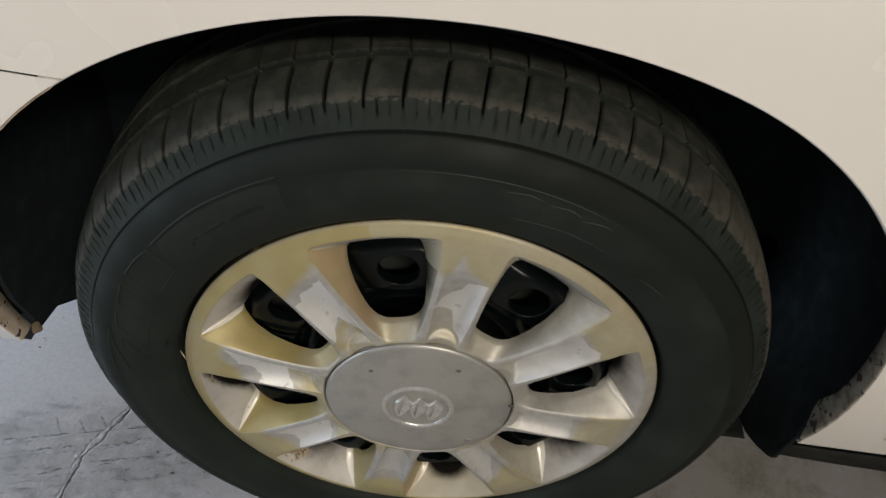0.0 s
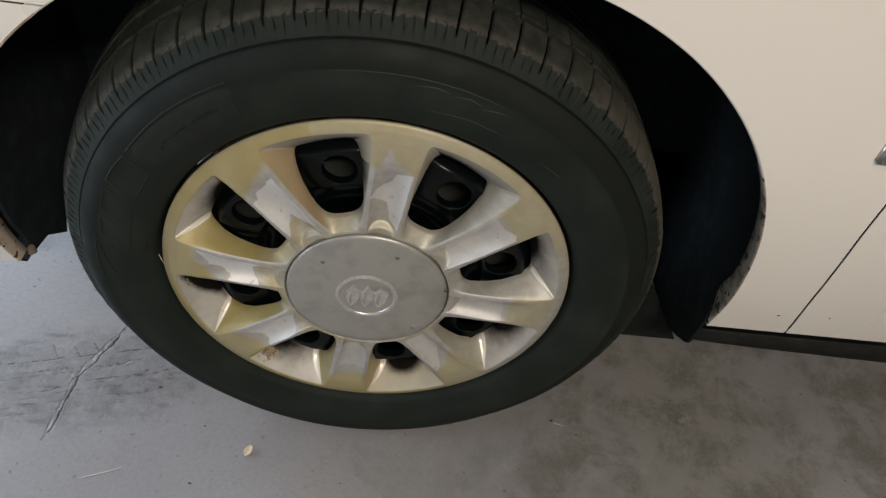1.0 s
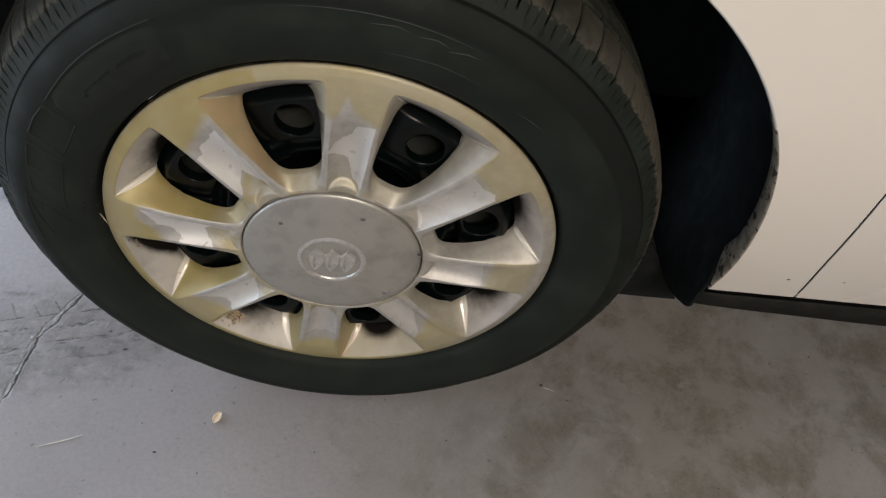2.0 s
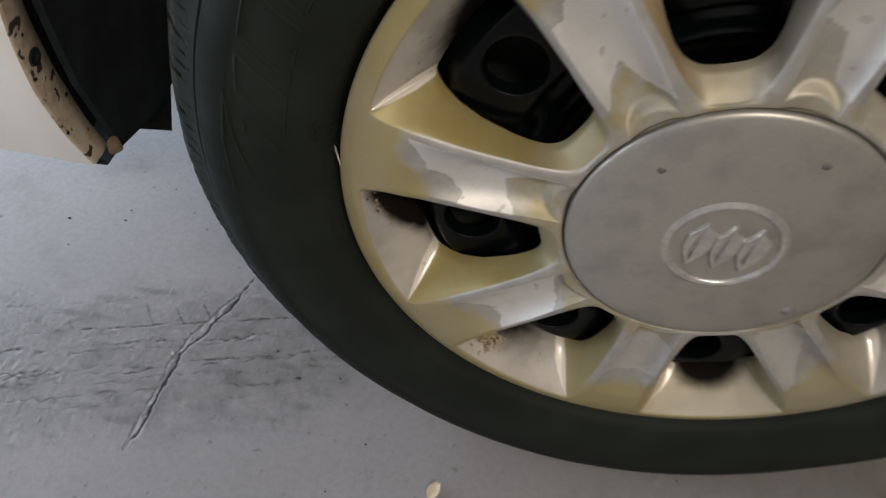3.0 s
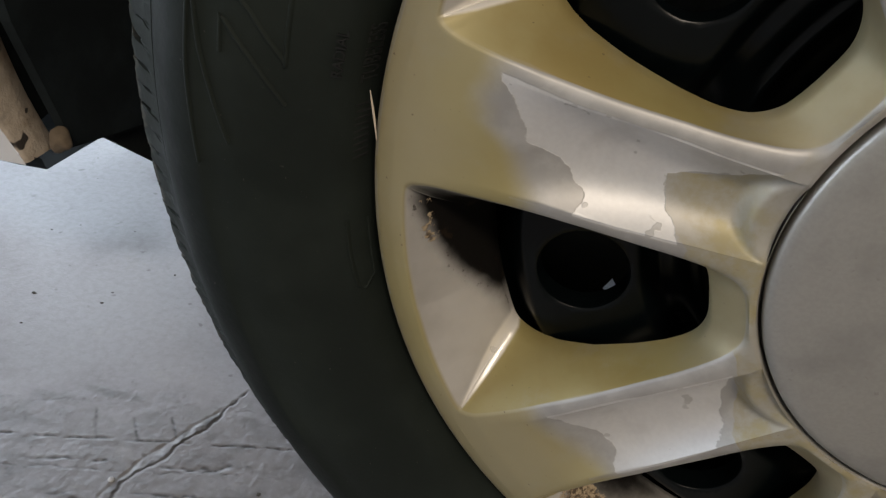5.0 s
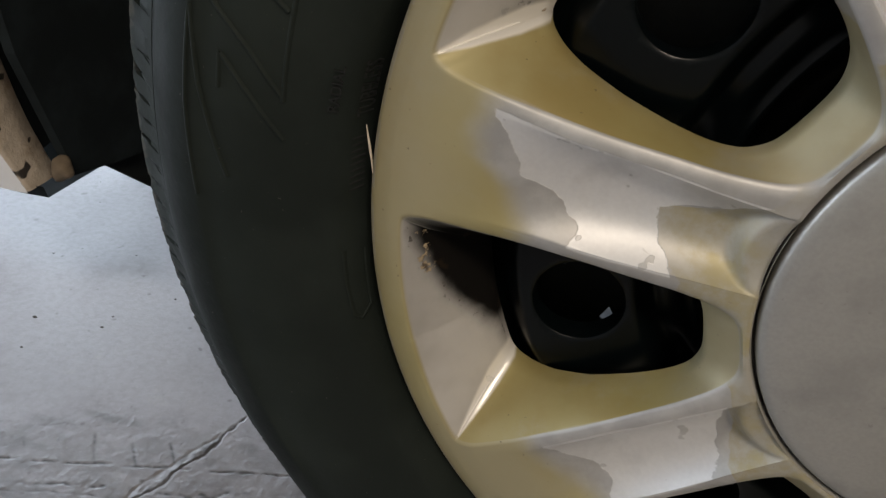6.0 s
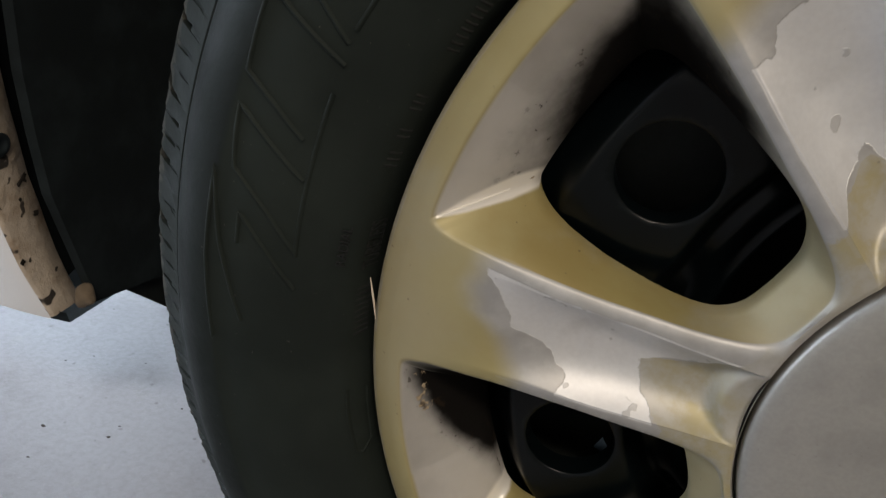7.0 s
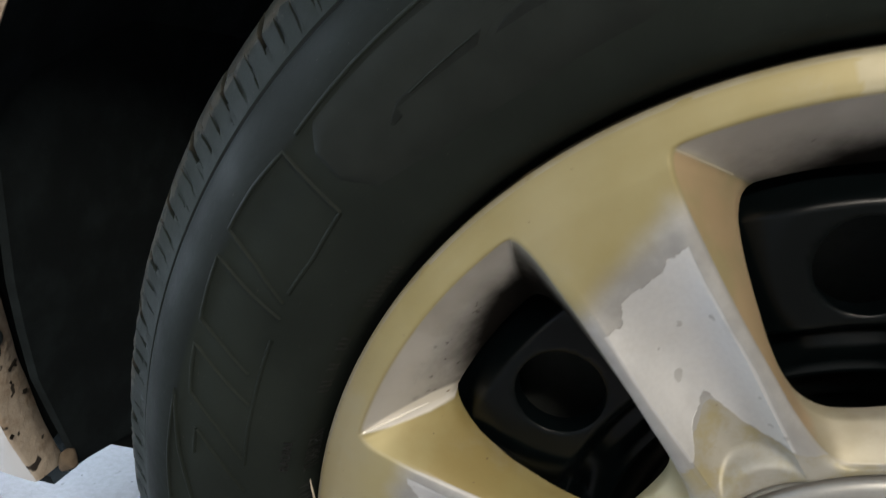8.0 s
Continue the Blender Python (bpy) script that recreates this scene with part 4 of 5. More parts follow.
def hubcap():
    """Eight spokes with hollow channels between sloping holes; one half sector is worked out and turned round."""
    face, opening = refine(FACE, 3), refine(OPEN, 3)
    n = len(face)
    bm = bmesh.new()
    lays = {k: bm.verts.layers.float.new(k) for k in ("chan", "rad", "face", "old", "rimwall", "soot_shade", "edge", "seed", "rust", "peel", "crease_glint", "crust", "torn", "thin", "inner")}
    half = 22.5
    # where each point of the hole's outline meets the hub circle, the spoke's middle line or the rim
    hub_r, rim_r = 0.0884, 0.2160
    outer = []
    for r, h in face:
        if r < 0.0950:
            outer.append((hub_r, half * min(1.0, (h / 7.85))))
        elif r < 0.2035:
            k = (r - 0.0950) / (0.2035 - 0.0950)
            outer.append((hub_r + (rim_r - hub_r) * k, half))
        else:
            outer.append((rim_r, half * min(1.0, (h / 14.6))))
    rim_side = (0.0, 0.08, 0.18, 0.32, 0.48, 0.64, 0.80, 0.92)
    mid_side = (0.0, 0.03, 0.07, 0.12, 0.18, 0.25, 0.33, 0.42, 0.52, 0.63, 0.74, 0.84, 0.93, 1.0)

    def rung_steps(p0, p1):
        """Steps from the hole's outline to the middle line, one of them on the channel's ridge."""
        def side_of(s):
            q = p0 + (p1 - p0) * s
            return float(np.hypot(*q)) * (radians(half) - math.atan2(q[0], q[1])) / lerp(RIDGE, float(np.hypot(*q)))
        turn = 0.9
        if side_of(0.0) <= 1.0:
            turn = 0.06
        elif side_of(1.0) < 1.0:
            lo, hi = 0.0, 1.0
            for _ in range(18):
                turn = (lo + hi) / 2
                lo, hi = (turn, hi) if side_of(turn) > 1.0 else (lo, turn)
        turn = min(0.9, max(0.06, turn))
        return [turn * f for f in rim_side] + [turn + (1 - turn) * f for f in mid_side]

    cache = {}

    def vert(key, co, **vals):
        if key in cache:
            return cache[key]
        v = bm.verts.new(co)
        for k2, val in vals.items():
            v[lays[k2]] = val
        cache[key] = v
        return v

    def put(r, deg, y):
        # the spokes are not quite evenly spaced
        d = (deg + 180) % 360 - 180
        deg += lerp([(-170, 0.0), (-130, -0.6), (-104, -0.5), (-92, -0.1), (-84, 0.0)], d)
        return (r * math.sin(radians(deg)), y, r * math.cos(radians(deg)))

    def sector(k, side):
        mid = HOLE + 45 * k
        # lacquer survives on the lower and front spokes, and is rubbed thin on the rear upper ones
        def old_at(deg):
            d = (deg + 180) % 360 - 180
            return lerp([(-180, 0.85), (-150, 0.95), (-120, 1.0), (-40, 1.0), (-30, 0.8), (-12, 0.35), (0, 0.45), (30, 0.3), (60, 0.15), (110, 0.12), (135, 0.40), (152, 0.70), (180, 0.85)], d)

        def rust_at(deg):
            d = (deg + 180) % 360 - 180
            return max(0.0, 1.1 - abs(d + 30) / 8, 1 - abs(d - 178) / 6, 0.7 - abs(d - 5) / 20)

        def crust_at(wall, h, w, j):
            if k == 5 and side > 0:
                return wall * min(1.0, h / 9.0) * max(0.0, 1 - abs(w - 0.55) * 1.8)
            if k == 6:
                return 0.72 * wall * max(0.0, min(1.0, (side * h + 9.0) / 18.0)) * max(0.0, 1 - abs(w - 0.58 - 0.012 * side * h) * 4.2)
            if k in (6, 7) and side < 0:
                return 0.8 * max(0.0, 1 - abs(j / 2 - 60) / 5.0) * max(0.0, 1 - abs(w - 0.08) * 5)
            return 0.0

        def soot_shade_at(wall, along, w, r, ro):
            """Brake dust and painted shade, thickest deep in the hole and in the upper corner of its outer wall."""
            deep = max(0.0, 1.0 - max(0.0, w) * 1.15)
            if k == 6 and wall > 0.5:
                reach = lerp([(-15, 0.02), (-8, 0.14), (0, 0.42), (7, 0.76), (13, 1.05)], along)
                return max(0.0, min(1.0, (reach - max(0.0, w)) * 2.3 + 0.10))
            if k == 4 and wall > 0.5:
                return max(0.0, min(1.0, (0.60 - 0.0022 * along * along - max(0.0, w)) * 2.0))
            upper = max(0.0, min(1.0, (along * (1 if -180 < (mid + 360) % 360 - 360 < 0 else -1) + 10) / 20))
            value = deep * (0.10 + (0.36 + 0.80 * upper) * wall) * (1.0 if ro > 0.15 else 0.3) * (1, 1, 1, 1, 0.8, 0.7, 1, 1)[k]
            # flanks turned away from the light get their shade painted in here
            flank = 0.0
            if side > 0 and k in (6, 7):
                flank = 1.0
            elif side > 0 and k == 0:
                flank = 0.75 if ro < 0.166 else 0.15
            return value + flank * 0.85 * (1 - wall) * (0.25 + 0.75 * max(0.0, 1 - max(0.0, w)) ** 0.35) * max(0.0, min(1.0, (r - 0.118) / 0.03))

        spoke = (k + (1 if side > 0 else 0)) % 8
        seed = (-0.10, -0.10, -0.04, -0.02, -0.08, -0.04, 0.0, 0.01)[spoke]

        grid = []
        for j in range(n):
            (r0, h0), (r1, h1), (ro, ho) = face[j], outer[j], opening[j]
            row = []
            # wall: from the opening up to the outline
            d_open = lerp(DEEP, ro)
            outerwall = max(0.0, min(1.0, (r0 - 0.2042) / 0.0012)) if h0 < 14.5 else 0.0
            walls = (-0.12, 0.0, 0.10, 0.28, 0.5, 0.72, 0.88, 0.96)
            for w in walls:
                r = ro + (r0 - ro) * max(0.0, w)
                h = ho + (h0 - ho) * max(0.0, w)
                top = face_y(r0) + 0.0006 + 0.0015 * min(1.0, max(0.0, (0.200 - r0) / 0.03))
                ease = max(0.0, w)
                # rounded over at the top, flared at the opening
                prof = 1.0 - (1.0 - ease) ** 1.30 if outerwall < 0.5 else ease ** 0.85
                y = d_open + (top - d_open) * prof + (0.006 if w < 0 else 0.0)
                deg = mid + side * h
                # the shaded flanks of two holes are also painted greyer
                row.append((("w", k, side, j, w), put(r, deg, y),
                            dict(chan=0.0, rad=(r - 0.09) / 0.115, face=0.0, old=old_at(deg) * (0.3 if side > 0 and k in (6, 7) and r > 0.12 else 1.0), rimwall=outerwall * (0.5 if k == 4 else 1.0), edge=max(0.0, (w - 0.8) * 4), seed=seed, crease_glint=(1.0 if side * math.sin(radians(mid)) > 0 and k > 1 else 0.0) * max(0.0, 1.2 - abs(j / 2 - 58.0) / (3.0 + 6.0 * (1.0 - max(0.0, w)))) * max(0.0, 1.15 - abs(w - 0.30) * 1.1),
                                 rust=max(rust_at(deg) * (1 - outerwall), 1.0 if k == 4 and side > 0 and 108 < j < 124 else 0.0), crust=crust_at(outerwall, h0, w, j), soot_shade=soot_shade_at(outerwall, side * h0, w, r, ro))))
            a0 = np.array([r0 * math.sin(radians(h0)), r0 * math.cos(radians(h0))])
            a1 = np.array([r1 * math.sin(radians(h1)), r1 * math.cos(radians(h1))])
            for i, s in enumerate(rung_steps(a0, a1)):
                q = a0 + (a1 - a0) * s
                r, h = float(np.hypot(*q)), math.degrees(math.atan2(q[0], q[1]))
                y = face_y(r)
                if i == 0:
                    y += 0.0004
                # the hollow channel between two ridges, ending at a raised lobe beside the cap
                fh = lerp([(a, b) for a, b in FACE[:14]], r)
                lat = max(0.0, r * radians(half - h))
                u = (half - h) / max(0.5, half - fh)
                across = lat / lerp(RIDGE, r)
                along = lerp([(0.088, 1.0), (0.130, 1.0), (0.145, 0.86), (0.158, 0.55), (0.170, 0.22), (0.180, 0.05), (0.188, 0.0)], r)
                lobe = max(0.0, min(1.0, (0.0888 + 0.0100 * max(0.0, 1 - (lat / 0.0140) ** 2) ** 0.5 + 0.0030 - r) / 0.0060))
                hollow = max(0.0, 1.0 - across ** 2.5) * (1 - 0.72 * lobe * lobe * (3 - 2 * lobe))
                y += 0.0098 * along * hollow + 0.0015 * max(0, 1 - s / 0.20) ** 2 * min(1.0, max(0.0, (0.200 - r) / 0.03))
                deg = mid + side * h
                outer_edge, inner_edge, thinned = PEELED[spoke]
                mm = -side * lat * 1000
                out_r, in_r, thin_r = lerp(outer_edge, mm), lerp(inner_edge, mm), lerp(thinned, mm)
                row.append((("f", k, side, j, i), put(r, deg, y),
                            dict(chan=min(1.0, max(0.0, (1.10 - across) * 5)), rad=(r - 0.09) / 0.115, face=1.0, old=(0.55 + 0.45 * old_at(mid + side * 22.5)) * (1 - 0.75 * max(0.0, min(1.0, (r - 0.198) / 0.008)) * lerp([(62, 0.0), (74, 1.0), (128, 1.0), (142, 0.0)], (deg + 180) % 360 - 180)), rimwall=0.0, soot_shade=0.0,
                                 torn=min(out_r - r, r - in_r) / 0.02, thin=(thin_r - r) / 0.02, inner=(in_r - r) / 0.02,
                                 edge=max(0.0, 1 - s / 0.10, 0.9 - abs(across - 1.06) * 6 if 0.1 < r < 0.17 else 0.0), seed=seed, rust=0.0, peel=(1.0, 0.8, 0.7, 0.3, 0.5, 0.4, 0.8, 1.0)[spoke])))
            grid.append([vert(key, co, **d) for key, co, d in row])
        for a, b in zip(grid, grid[1:]):
            for i in range(len(a) - 1):
                quad = (a[i], a[i + 1], b[i + 1], b[i])
                bm.faces.new(quad if side < 0 else quad[::-1])

    for k in range(8):
        for side in (-1, 1):
            sector(k, side)
    # rim edge rolled back over the bead, and the collar under the cap
    rim = [(0.2160, face_y(0.2160)), (0.2170, -0.0002), (0.2176, 0.0008), (0.2178, 0.0022), (0.2174, 0.012)]
    hub = [(0.0884, face_y(0.0884)), (0.0879, -0.0112), (0.0876, -0.0090), (0.0872, 0.0), (0.0800, 0.002)]
    for prof, flip in ((rim, True), (hub, False)):
        seg = 360
        rows = [[bm.verts.new(put(r, 360.0 * i / seg, y)) for i in range(seg)] for r, y in prof]
        for step, row in enumerate(rows):
            for v in row:
                if flip and step >= 2:
                    v[lays["soot_shade"]], v[lays["rust"]] = (0.22 if step == 2 else 0.7), 0.25
                v[lays["rad"]], v[lays["old"]], v[lays["face"]] = (1.0 if flip else 0.0), 1.0 if flip else 0.3, 1.0
        for a, b in zip(rows, rows[1:]):
            for i in range(seg):
                j = (i + 1) % seg
                q = (a[i], a[j], b[j], b[i])
                bm.faces.new(q if flip else q[::-1])
    bmesh.ops.remove_doubles(bm, verts=bm.verts[:], dist=0.00008)
    bmesh.ops.recalc_face_normals(bm, faces=bm.faces[:])
    return bm


cover = part("hubcap", hubcap(), COVER, wheel, "eight-spoke hubcap with peeling yellowed lacquer over silver")
cover.data.set_sharp_from_angle(angle=radians(50))

cap = part("centre_cap", lathe([(0.0862, -0.0070), (0.0866, -0.0100), (0.0864, -0.0118), (0.0855, -0.0132), (0.0835, -0.0141), (0.078, -0.0150), (0.065, -0.0163), (0.045, -0.0177), (0.036, -0.0182), (0.0345, -0.0182), (0.0005, -0.0186)], 160), CAP, wheel, "dull silver round centre cap")
for x, z, r, tone in ((-0.0475, 0.0449, 0.0022, STAIN), (0.0275, 0.0619, 0.0024, STAIN), (0.0203, 0.0435, 0.0018, STAIN), (0.0560, -0.0490, 0.0042, CHROME), (0.0845, 0.0170, 0.0026, CRACK)):
    yy = -0.0182 + 0.0030 * (math.hypot(x, z) / 0.08) ** 2 - 0.0003
    spot = lathe([(r, 0.0004), (r * 0.9, 0.0), (0.0001, 0.0)], 9)
    for v in spot.verts:
        v.co.x = v.co.x * random.uniform(0.8, 1.3) + x
        v.co.z = v.co.z * random.uniform(0.7, 1.0) + z
        v.co.y += yy
    part("cap_chip", spot, tone, wheel)

# round emblem: a ring with three slanted plain blades
part("emblem_ring", lathe([(0.0345, -0.0178), (0.0338, -0.0177), (0.0318, -0.0205), (0.0296, -0.0202), (0.0284, -0.0190), (0.0280, -0.0178)], 96), EMBLEM, wheel, "raised silver ring")
for dx in (-0.0148, 0.0, 0.0148):
    bm = bmesh.new()
    pts = [(0.0006, 0.0178), (0.0040, 0.0125), (0.0086, 0.0085), (0.0080, -0.0010), (0.0045, -0.0085), (-0.0016, -0.0172), (-0.0058, -0.0085), (-0.0078, -0.0010), (-0.0070, 0.0075), (-0.0030, 0.0120)]
    lowv = [bm.verts.new((dx + x, -0.0184, z)) for x, z in pts]
    highv = [bm.verts.new((dx + x * 0.90, -0.0208, z * 0.93)) for x, z in pts]
    midv = [bm.verts.new((dx + x * 0.70, -0.0208, z * 0.78)) for x, z in pts]
    # two slopes that fall to a slanted fold down the middle
    fold_top, fold_low = bm.verts.new((dx + 0.0012, -0.0186, 0.0100)), bm.verts.new((dx - 0.0008, -0.0186, -0.0088))
    for ra, rb in ((lowv, highv), (highv, midv)):
        for i in range(len(pts)):
            j = (i + 1) % len(pts)
            bm.faces.new((ra[i], ra[j], rb[j], rb[i]))
    bm.faces.new(midv[0:6] + [fold_low, fold_top])
    bm.faces.new(midv[5:] + [midv[0], fold_top, fold_low])
    bmesh.ops.triangulate(bm, faces=[f for f in bm.faces if len(f.verts) > 4])
    bmesh.ops.recalc_face_normals(bm, faces=bm.faces[:])
    part("emblem_blade", bm, EMBLEM, wheel, smooth=False)


# ---- raised mouldings, letters and scratches on the sidewall ----
SIDE = [(0.2192, 0.0085), (0.2212, 0.0020), (0.2238, -0.0030), (0.2270, -0.0062), (0.2300, -0.0076), (0.2360, -0.0100), (0.2440, -0.0120), (0.2520, -0.0132),
        (0.2600, -0.0138), (0.2680, -0.0136), (0.2760, -0.0129), (0.2785, -0.0126), (0.2860, -0.0100), (0.2920, -0.0062), (0.2960, -0.0022)]


def on_side(r, deg, high=0.0):
    return Vector((r * math.sin(radians(deg)), lerp(SIDE, r) - high, r * math.cos(radians(deg))))


def rib(name, points, wide, high, material, label="", taper=False):
    """A low rounded ridge that follows (radius, degrees) points over the sidewall."""
    pts = []
    for (r0, a0), (r1, a1) in zip(points, points[1:]):
        n = max(2, int(abs(a1 - a0) + abs(r1 - r0) * 400))
        pts += [(r0 + (r1 - r0) * i / n, a0 + (a1 - a0) * i / n) for i in range(n)]
    pts.append(points[-1])
    rows = []
    for i, (r, a) in enumerate(pts):
        p, q = pts[max(0, i - 1)], pts[min(len(pts) - 1, i + 1)]
        d = on_side(*q) - on_side(*p)
        across = d.cross(Vector((0, 1, 0))).normalized()
        w = wide * (math.sin(math.pi * min(1, max(0.04, i / (len(pts) - 1)))) if taper else 1.0)
        row = []
        for f, h in ((-0.5, -0.15), (-0.25, 0.8), (0.0, 1.0), (0.25, 0.8), (0.5, -0.15)):
            c = on_side(r, a) + across * w * f
            rr = math.hypot(c.x, c.z)
            c.y = lerp(SIDE, rr) - high * h
            row.append(c)
        rows.append(row)
    bm = from_grid(rows)
    bmesh.ops.recalc_face_normals(bm, faces=bm.faces[:])
    return part(name, bm, material, wheel, label)


RELIEF = plain("raised_rubber", (0.013, 0.014, 0.0136), 0.62)
RELIEF.node_tree.nodes["Principled BSDF"].inputs["Specular IOR Level"].default_value = 0.3
# slanted panels, a spike, and the long raised plate with a wing-like shape on it
for pts in ([(0.2503, -56.4), (0.2776, -55.9), (0.2794, -59.5), (0.2794, -63.4), (0.2640, -64.6), (0.2496, -66.3)],
            [(0.2496, -65.2), (0.2486, -61.0), (0.2503, -56.4)],
            [(0.2480, -67.8), (0.2640, -66.8), (0.2786, -65.8), (0.2772, -68.8), (0.2757, -71.5), (0.2640, -72.7), (0.2515, -74.3)],
            [(0.2477, -77.4), (0.2610, -75.6), (0.2750, -73.8), (0.2738, -76.2), (0.2720, -78.4), (0.2580, -80.8), (0.2458, -83.7)],
            [(0.2446, -87.1), (0.2560, -84.2), (0.2672, -81.6), (0.2668, -84.2)],
            [(0.2765, -93.0), (0.2790, -86.0), (0.2789, -79.0), (0.2740, -84.5), (0.2667, -89.4), (0.2640, -91.0)],
            [(0.2478, -70.0), (0.2466, -76.0), (0.2455, -84.0)]):
    rib("sidewall_moulding", pts, 0.0019, 0.0009, RUBBER, "slanted raised outline")
rib("sidewall_moulding", [(0.2779, -54.2), (0.2795, -48.0), (0.2805, -42.0), (0.2805, -28.0)], 0.0018, 0.0008, RUBBER, "long raised edge")


def plate(name, outer, inner, high, material, label):
    """A low raised plate on the sidewall between two edges of (radius, degrees) points."""
    n, across = 40, 8
    rows = []
    for i in range(n + 1):
        u = i / n
        ends = []
        for line in (outer, inner):
            k = min(len(line) - 2, int(u * (len(line) - 1)))
            f = u * (len(line) - 1) - k
            ends.append([line[k][m] + (line[k + 1][m] - line[k][m]) * f for m in (0, 1)])
        row = []
        for j in range(across + 1):
            v = j / across
            edge = min(1.0, min(u, 1 - u) * n / 1.5, min(v, 1 - v) * across / 0.9)
            row.append(on_side(ends[0][0] + (ends[1][0] - ends[0][0]) * v, ends[0][1] + (ends[1][1] - ends[0][1]) * v, high * edge - 0.0002 * (edge == 0)))
        rows.append(row)
    bm = from_grid(rows)
    bmesh.ops.recalc_face_normals(bm, faces=bm.faces[:])
    return part(name, bm, material, wheel, label)


PLATE = plain("smooth_rubber", (0.0150, 0.0182, 0.0162), 0.72, 0.0, 60)
SUNK = plain("ribbed_rubber", (0.0100, 0.0122, 0.0110), 0.8)
GROOVE = plain("dark_rubber", (0.0046, 0.0056, 0.0052), 0.8)
for mat in (PLATE, SUNK, GROOVE):
    mat.node_tree.nodes["Principled BSDF"].inputs["Specular IOR Level"].default_value = 0.14
plate("sidewall_plate", [(0.2690, -54.2), (0.2770, -52.6), (0.2785, -46.0), (0.2792, -38.0), (0.2780, -28.0)], [(0.2573, -54.4), (0.2460, -52.6), (0.2410, -47.5), (0.2400, -39.0), (0.2420, -29.0)], 0.0009, PLATE, "smooth grey raised plate")
plate("sidewall_emblem", [(0.2572, -48.8), (0.2625, -47.1), (0.2632, -43.0), (0.2641, -38.8)], [(0.2565, -48.6), (0.2564, -46.5), (0.2563, -44.0), (0.2567, -40.7)], 0.0009, SUNK, "dark wing-like raised shape")
plate("sidewall_emblem", [(0.2582, -39.9), (0.2636, -37.8), (0.2652, -34.5), (0.2640, -31.5)], [(0.2572, -39.5), (0.2566, -37.0), (0.2575, -34.0), (0.2610, -31.2)], 0.0009, SUNK, "dark rounded raised shape")
for pts in ([(0.2560, -49.2), (0.2632, -47.6), (0.2641, -43.0), (0.2650, -38.6), (0.2662, -34.5), (0.2648, -31.0)],
            [(0.2560, -49.2), (0.2556, -46.4), (0.2555, -44.0), (0.2559, -40.0), (0.2556, -37.0), (0.2566, -34.0), (0.2604, -30.8)],
            [(0.2628, -38.9), (0.2575, -40.6)]):
    rib("sidewall_emblem", pts, 0.0013, 0.0009, GROOVE, "raised outline of the wing-like shape")
rib("sidewall_emblem", [(0.2610, -46.0), (0.2628, -40.0)], 0.0012, 0.0013, RUBBER)
rib("sidewall_moulding", [(0.2262, -97.5), (0.2266, -101.0), (0.2262, -104.6), (0.2240, -105.3), (0.2212, -104.2), (0.2208, -98.0)], 0.0014, 0.0010, RUBBER, "pressed slot outline")
for r0, a0, a1 in ((0.2225, -91.5, -86.5), (0.2243, -74.0, -72.6), (0.2243, -71.2, -70.2), (0.2246, -68.6, -67.2), (0.2240, -63.0, -58.0)):
    for a in np.arange(a0, a1, 0.62):
        rib("sidewall_mark", [(r0 - 0.0016, a), (r0 + 0.0016, a)], 0.0011, 0.0004, RELIEF)


def word(text, r, mid, size):
    """A word in raised letters, read clockwise round the sidewall."""
    curve = bpy.data.curves.new("letters", "FONT")
    curve.body, curve.size, curve.extrude, curve.align_x = text, size, 0.0004, "CENTER"
    tmp = bpy.data.objects.new("letters", curve)
    mesh = bpy.data.meshes.new_from_object(tmp)
    bpy.data.objects.remove(tmp)
    bpy.data.curves.remove(curve)
    for v in mesh.vertices:
        a, rr = mid + math.degrees(v.co.x / r), r + v.co.y
        q = on_side(rr, a, 0.0003 + v.co.z)
        v.co = q
    mesh.materials.append(RELIEF)
    ob = new("sidewall_lettering", mesh)
    ob.parent = wheel
    return ob


word("RADIAL", 0.2288, -82.2, 0.0046)
word("TUBELESS", 0.2206, -82.0, 0.0046)

SCUFF = plain("scuffed_rubber", (0.042, 0.042, 0.041), 0.7)
for pts, w in (([(0.2690, 5.0), (0.2712, 9.0), (0.2695, 11.5)], 0.0007), ([(0.2680, 12.5), (0.2702, 15.6), (0.2680, 18.0)], 0.0008), ([(0.2650, 18.0), (0.2690, 21.0), (0.2700, 23.4)], 0.0008),
               ([(0.2464, 7.5), (0.2504, 17.2), (0.2500, 26.0)], 0.0006), ([(0.2465, 34.5), (0.2490, 38.0), (0.2510, 42.4)], 0.0006), ([(0.2760, -10.0), (0.2762, 10.0), (0.2752, 24.0)], 0.0007)):
    rib("scratch", pts, w, 0.00012, SCUFF, "", taper=True)

# ---- grey badge behind the arch ----
bm = bmesh.new()
yb = panel_y(0.49, 0.225)
box(bm, (0.4577, yb - 0.006, 0.2286 + HUB), (0.4860, yb + 0.004, 0.2545 + HUB))
bmesh.ops.bevel(bm, geom=bm.edges[:], offset=0.0022, segments=2, affect="EDGES")
badge = part("badge", bm, CHROME, car, "chrome-edged grey badge")
bm = bmesh.new()
box(bm, (0.4605, yb - 0.0068, 0.2310 + HUB), (0.4832, yb - 0.005, 0.2500 + HUB))
part("badge_face", bm, GLASS_GREY, badge, smooth=False)
bm = bmesh.new()
box(bm, (0.4660, yb - 0.0072, 0.2345 + HUB), (0.4760, yb - 0.006, 0.2363 + HUB))
part("badge_bar", bm, CHROME, badge, smooth=False)

# ---- marks and litter on the floor ----
GRIT = plain("dark_grit", (0.050, 0.044, 0.038), 0.9)


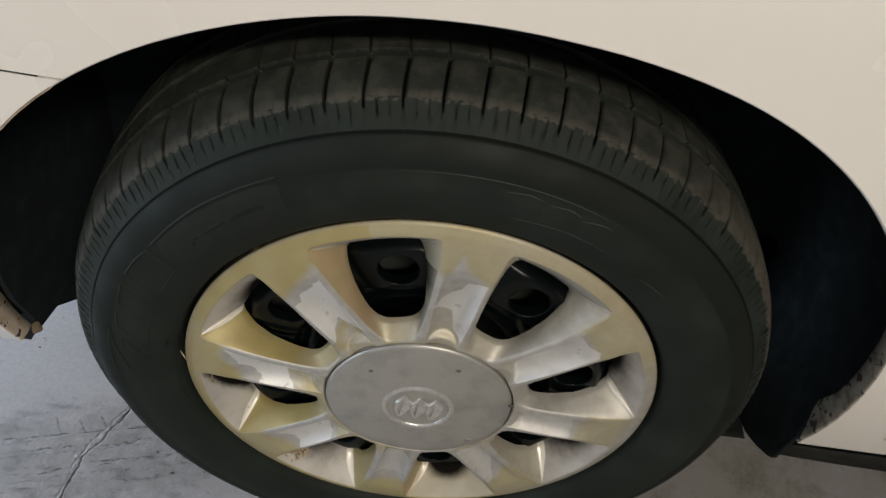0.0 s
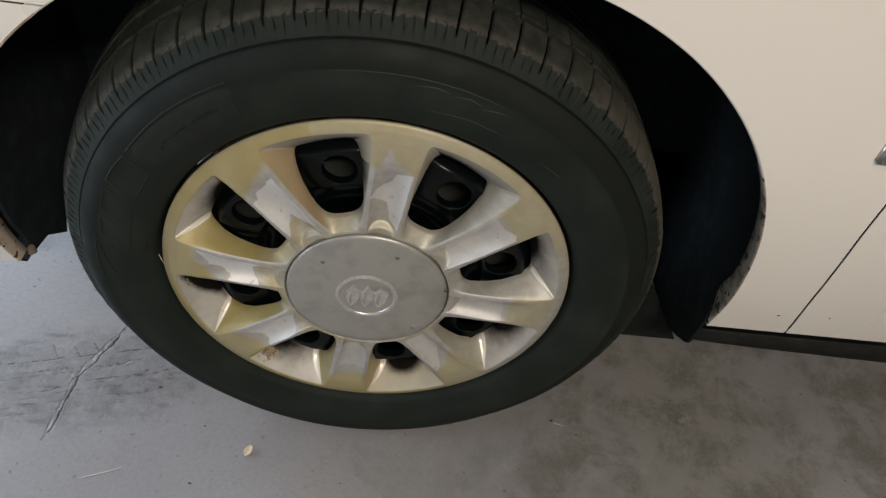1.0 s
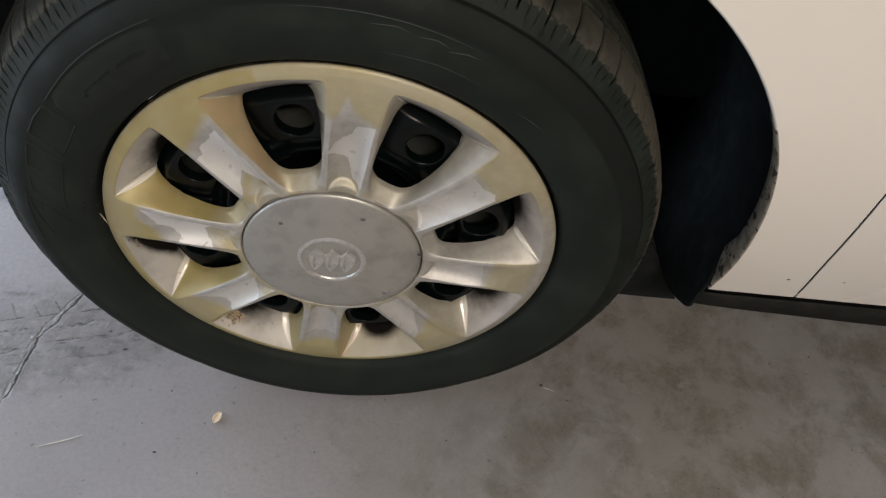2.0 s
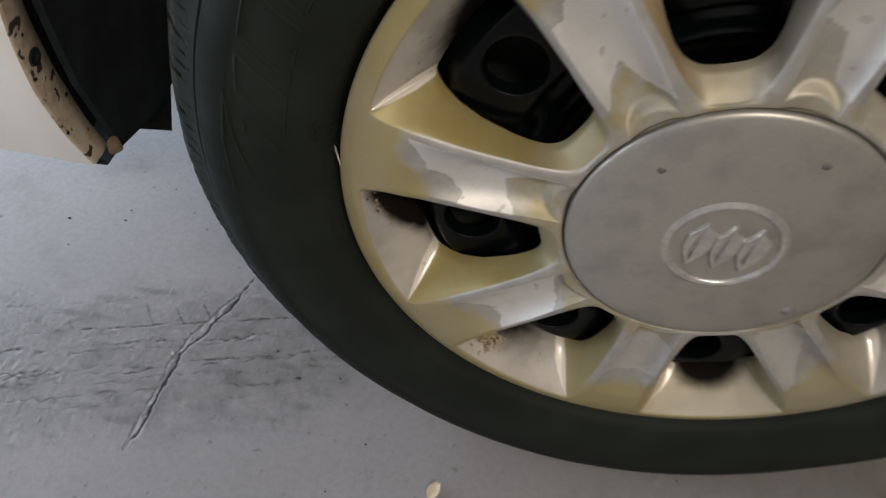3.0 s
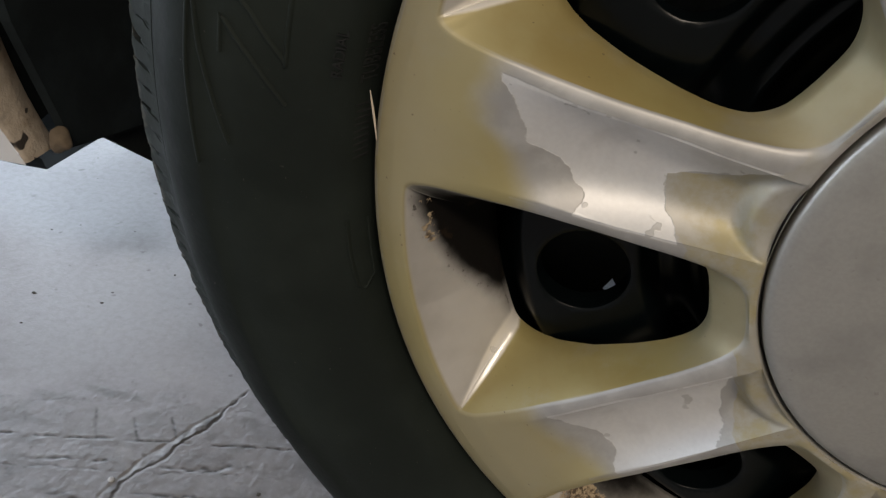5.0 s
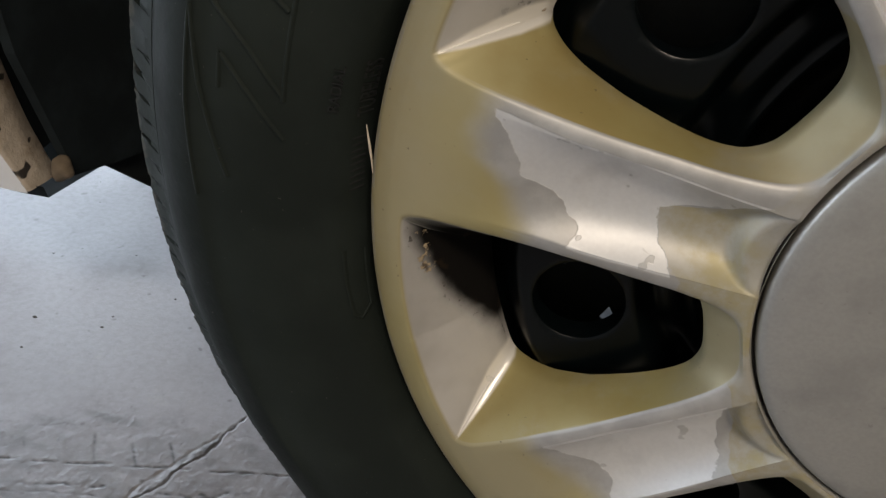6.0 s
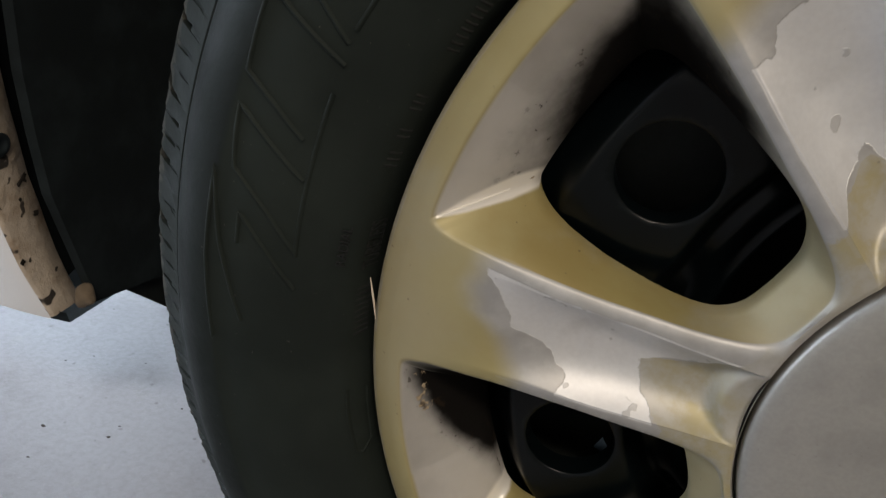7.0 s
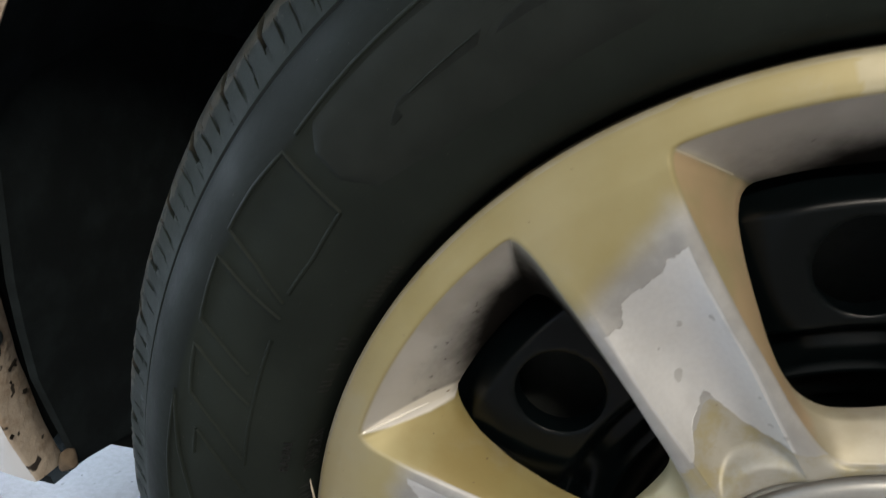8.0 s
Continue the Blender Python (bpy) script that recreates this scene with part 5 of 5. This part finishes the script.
def specks():
    rng = random.Random(21)
    bm = bmesh.new()
    spots = [(-0.558, 0.184), (-0.5, 0.192), (-0.542, 0.149), (-0.466, 0.247), (-0.534, 0.293), (-0.299, 0.061), (-0.235, 0.042), (-0.291, 0.027), (-0.273, 0.036), (0.315, 0.014), (0.28, 0.034), (-0.20, -0.10)]
    spots += [(rng.uniform(-0.9, 0.9), rng.uniform(-0.25, 0.5)) for _ in range(120)]
    for i, (x, y) in enumerate(spots):
        r = rng.uniform(0.0010, 0.0024) if i < 12 else rng.uniform(0.0004, 0.0013)
        ring = [bm.verts.new((x + r * rng.uniform(0.6, 1.7) * math.cos(k), y + r * rng.uniform(0.5, 1.1) * math.sin(k), 0.0002)) for k in np.linspace(0, 2 * math.pi, 7)[:-1]]
        tip = bm.verts.new((x, y, r * 0.7))
        for k in range(6):
            bm.faces.new((ring[k], ring[(k + 1) % 6], tip))
    return tagged(part("grit", bm, GRIT, None), "dark grit and crumbs scattered on the concrete", kind="stuff")


specks()


def leaf_scrap(x, y, turn):
    bm = from_grid([[(u * 0.0052 * math.sin(math.pi * (0.12 + 0.8 * v)), (v - 0.5) * 0.015, 0.0022 * u * u + 0.0012 + 0.002 * v) for u in np.linspace(-1, 1, 7)] for v in np.linspace(0, 1, 9)])
    got = bmesh.ops.extrude_face_region(bm, geom=bm.faces[:])
    for g in got["geom"]:
        if isinstance(g, bmesh.types.BMVert):
            g.co.z -= 0.0008
    bmesh.ops.recalc_face_normals(bm, faces=bm.faces[:])
    ob = tagged(part("leaf_scrap", bm, LEAF, None), "small curled dry leaf scrap lying on the concrete", "leaf")
    ob.matrix_world = pose(x, y, 0, 0, 0, turn)


leaf_scrap(-0.136, -0.050, -25)


def fibre(pts, name, label, wide, material, z=0.0006):
    curve = bpy.data.curves.new(name, "CURVE")
    curve.dimensions, curve.bevel_depth, curve.bevel_resolution = "3D", wide, 2
    sp = curve.splines.new("NURBS")
    sp.points.add(len(pts) - 1)
    for p, co in zip(sp.points, pts):
        p.co = (*co, 1)
        p.radius = 1.0
    sp.points[0].radius = sp.points[-1].radius = 0.3
    sp.use_endpoint_u = True
    tmp = bpy.data.objects.new(name, curve)
    mesh = bpy.data.meshes.new_from_object(tmp)
    bpy.data.objects.remove(tmp)
    bpy.data.curves.remove(curve)
    mesh.materials.append(material)
    return tagged(new(name, mesh), label, name.split("_")[-1])


WHITE_FLUFF = plain("white_fibre", (0.6, 0.58, 0.55), 0.8)
fibre([(-0.335, -0.104, 0.0006), (-0.315, -0.097, 0.0006), (-0.300, -0.0915, 0.0008), (-0.288, -0.085, 0.0012)], "white_fibre", "thin white fibre lying on the concrete", 0.0007, WHITE_FLUFF)
PALE_CHIP = plain("pale_concrete", (0.36, 0.355, 0.35), 0.85)


def chip(x, y, r):
    bm = bmesh.new()
    bmesh.ops.create_icosphere(bm, subdivisions=2, radius=r)
    for v in bm.verts:
        v.co *= 1 + 0.4 * noise.noise(v.co * 400)
        v.co.z = v.co.z * 0.4 + r * 0.3
    ob = tagged(part("concrete_chip", bm, PALE_CHIP, None), "small pale concrete chip beside the crack", "chip")
    ob.location = (x, y, 0.0006)


chip(-0.3915, 0.0415, 0.0021)
fibre([(0.283, 0.030, 0.0006), (0.290, 0.029, 0.0008), (0.297, 0.026, 0.0006)], "white_fibre", "short pale splinter lying on the concrete", 0.0006, WHITE_FLUFF)
fibre([(-0.2188, -0.0050, 0.0205 + HUB), (-0.2180, -0.0044, 0.0150 + HUB), (-0.2170, -0.0030, 0.0085 + HUB), (-0.2168, -0.0012, 0.0015 + HUB)], "dry_straw", "pale dry straw stuck between tyre and hubcap", 0.0005, LEAF)


def mud_clump():
    bm = bmesh.new()
    bmesh.ops.create_icosphere(bm, subdivisions=3, radius=0.0056)
    for v in bm.verts:
        v.co *= 1 + 0.55 * noise.noise(v.co * 150 + Vector((3, 1, 7))) + 0.12 * noise.noise(v.co * 700)
        v.co.x *= 0.8
        v.co += Vector((-0.3915, 0.0585, -0.0660 + HUB))
    return part("mud_clump", bm, DUST, car, "caked mud at the bumper's lower tip")


mud_clump()
bm = from_grid([[(x, panel_y(x, bottom(x)) + dy, bottom(x) - 0.0005 - dz + HUB) for x in np.linspace(-0.96, -0.399, 34)] for dy, dz in ((0.004, -0.003), (0.006, 0.004), (0.05, 0.006), (0.06, 0.0))])
part("bumper_underlip", bm, LINER, car, "black plastic lower lip of the bumper")
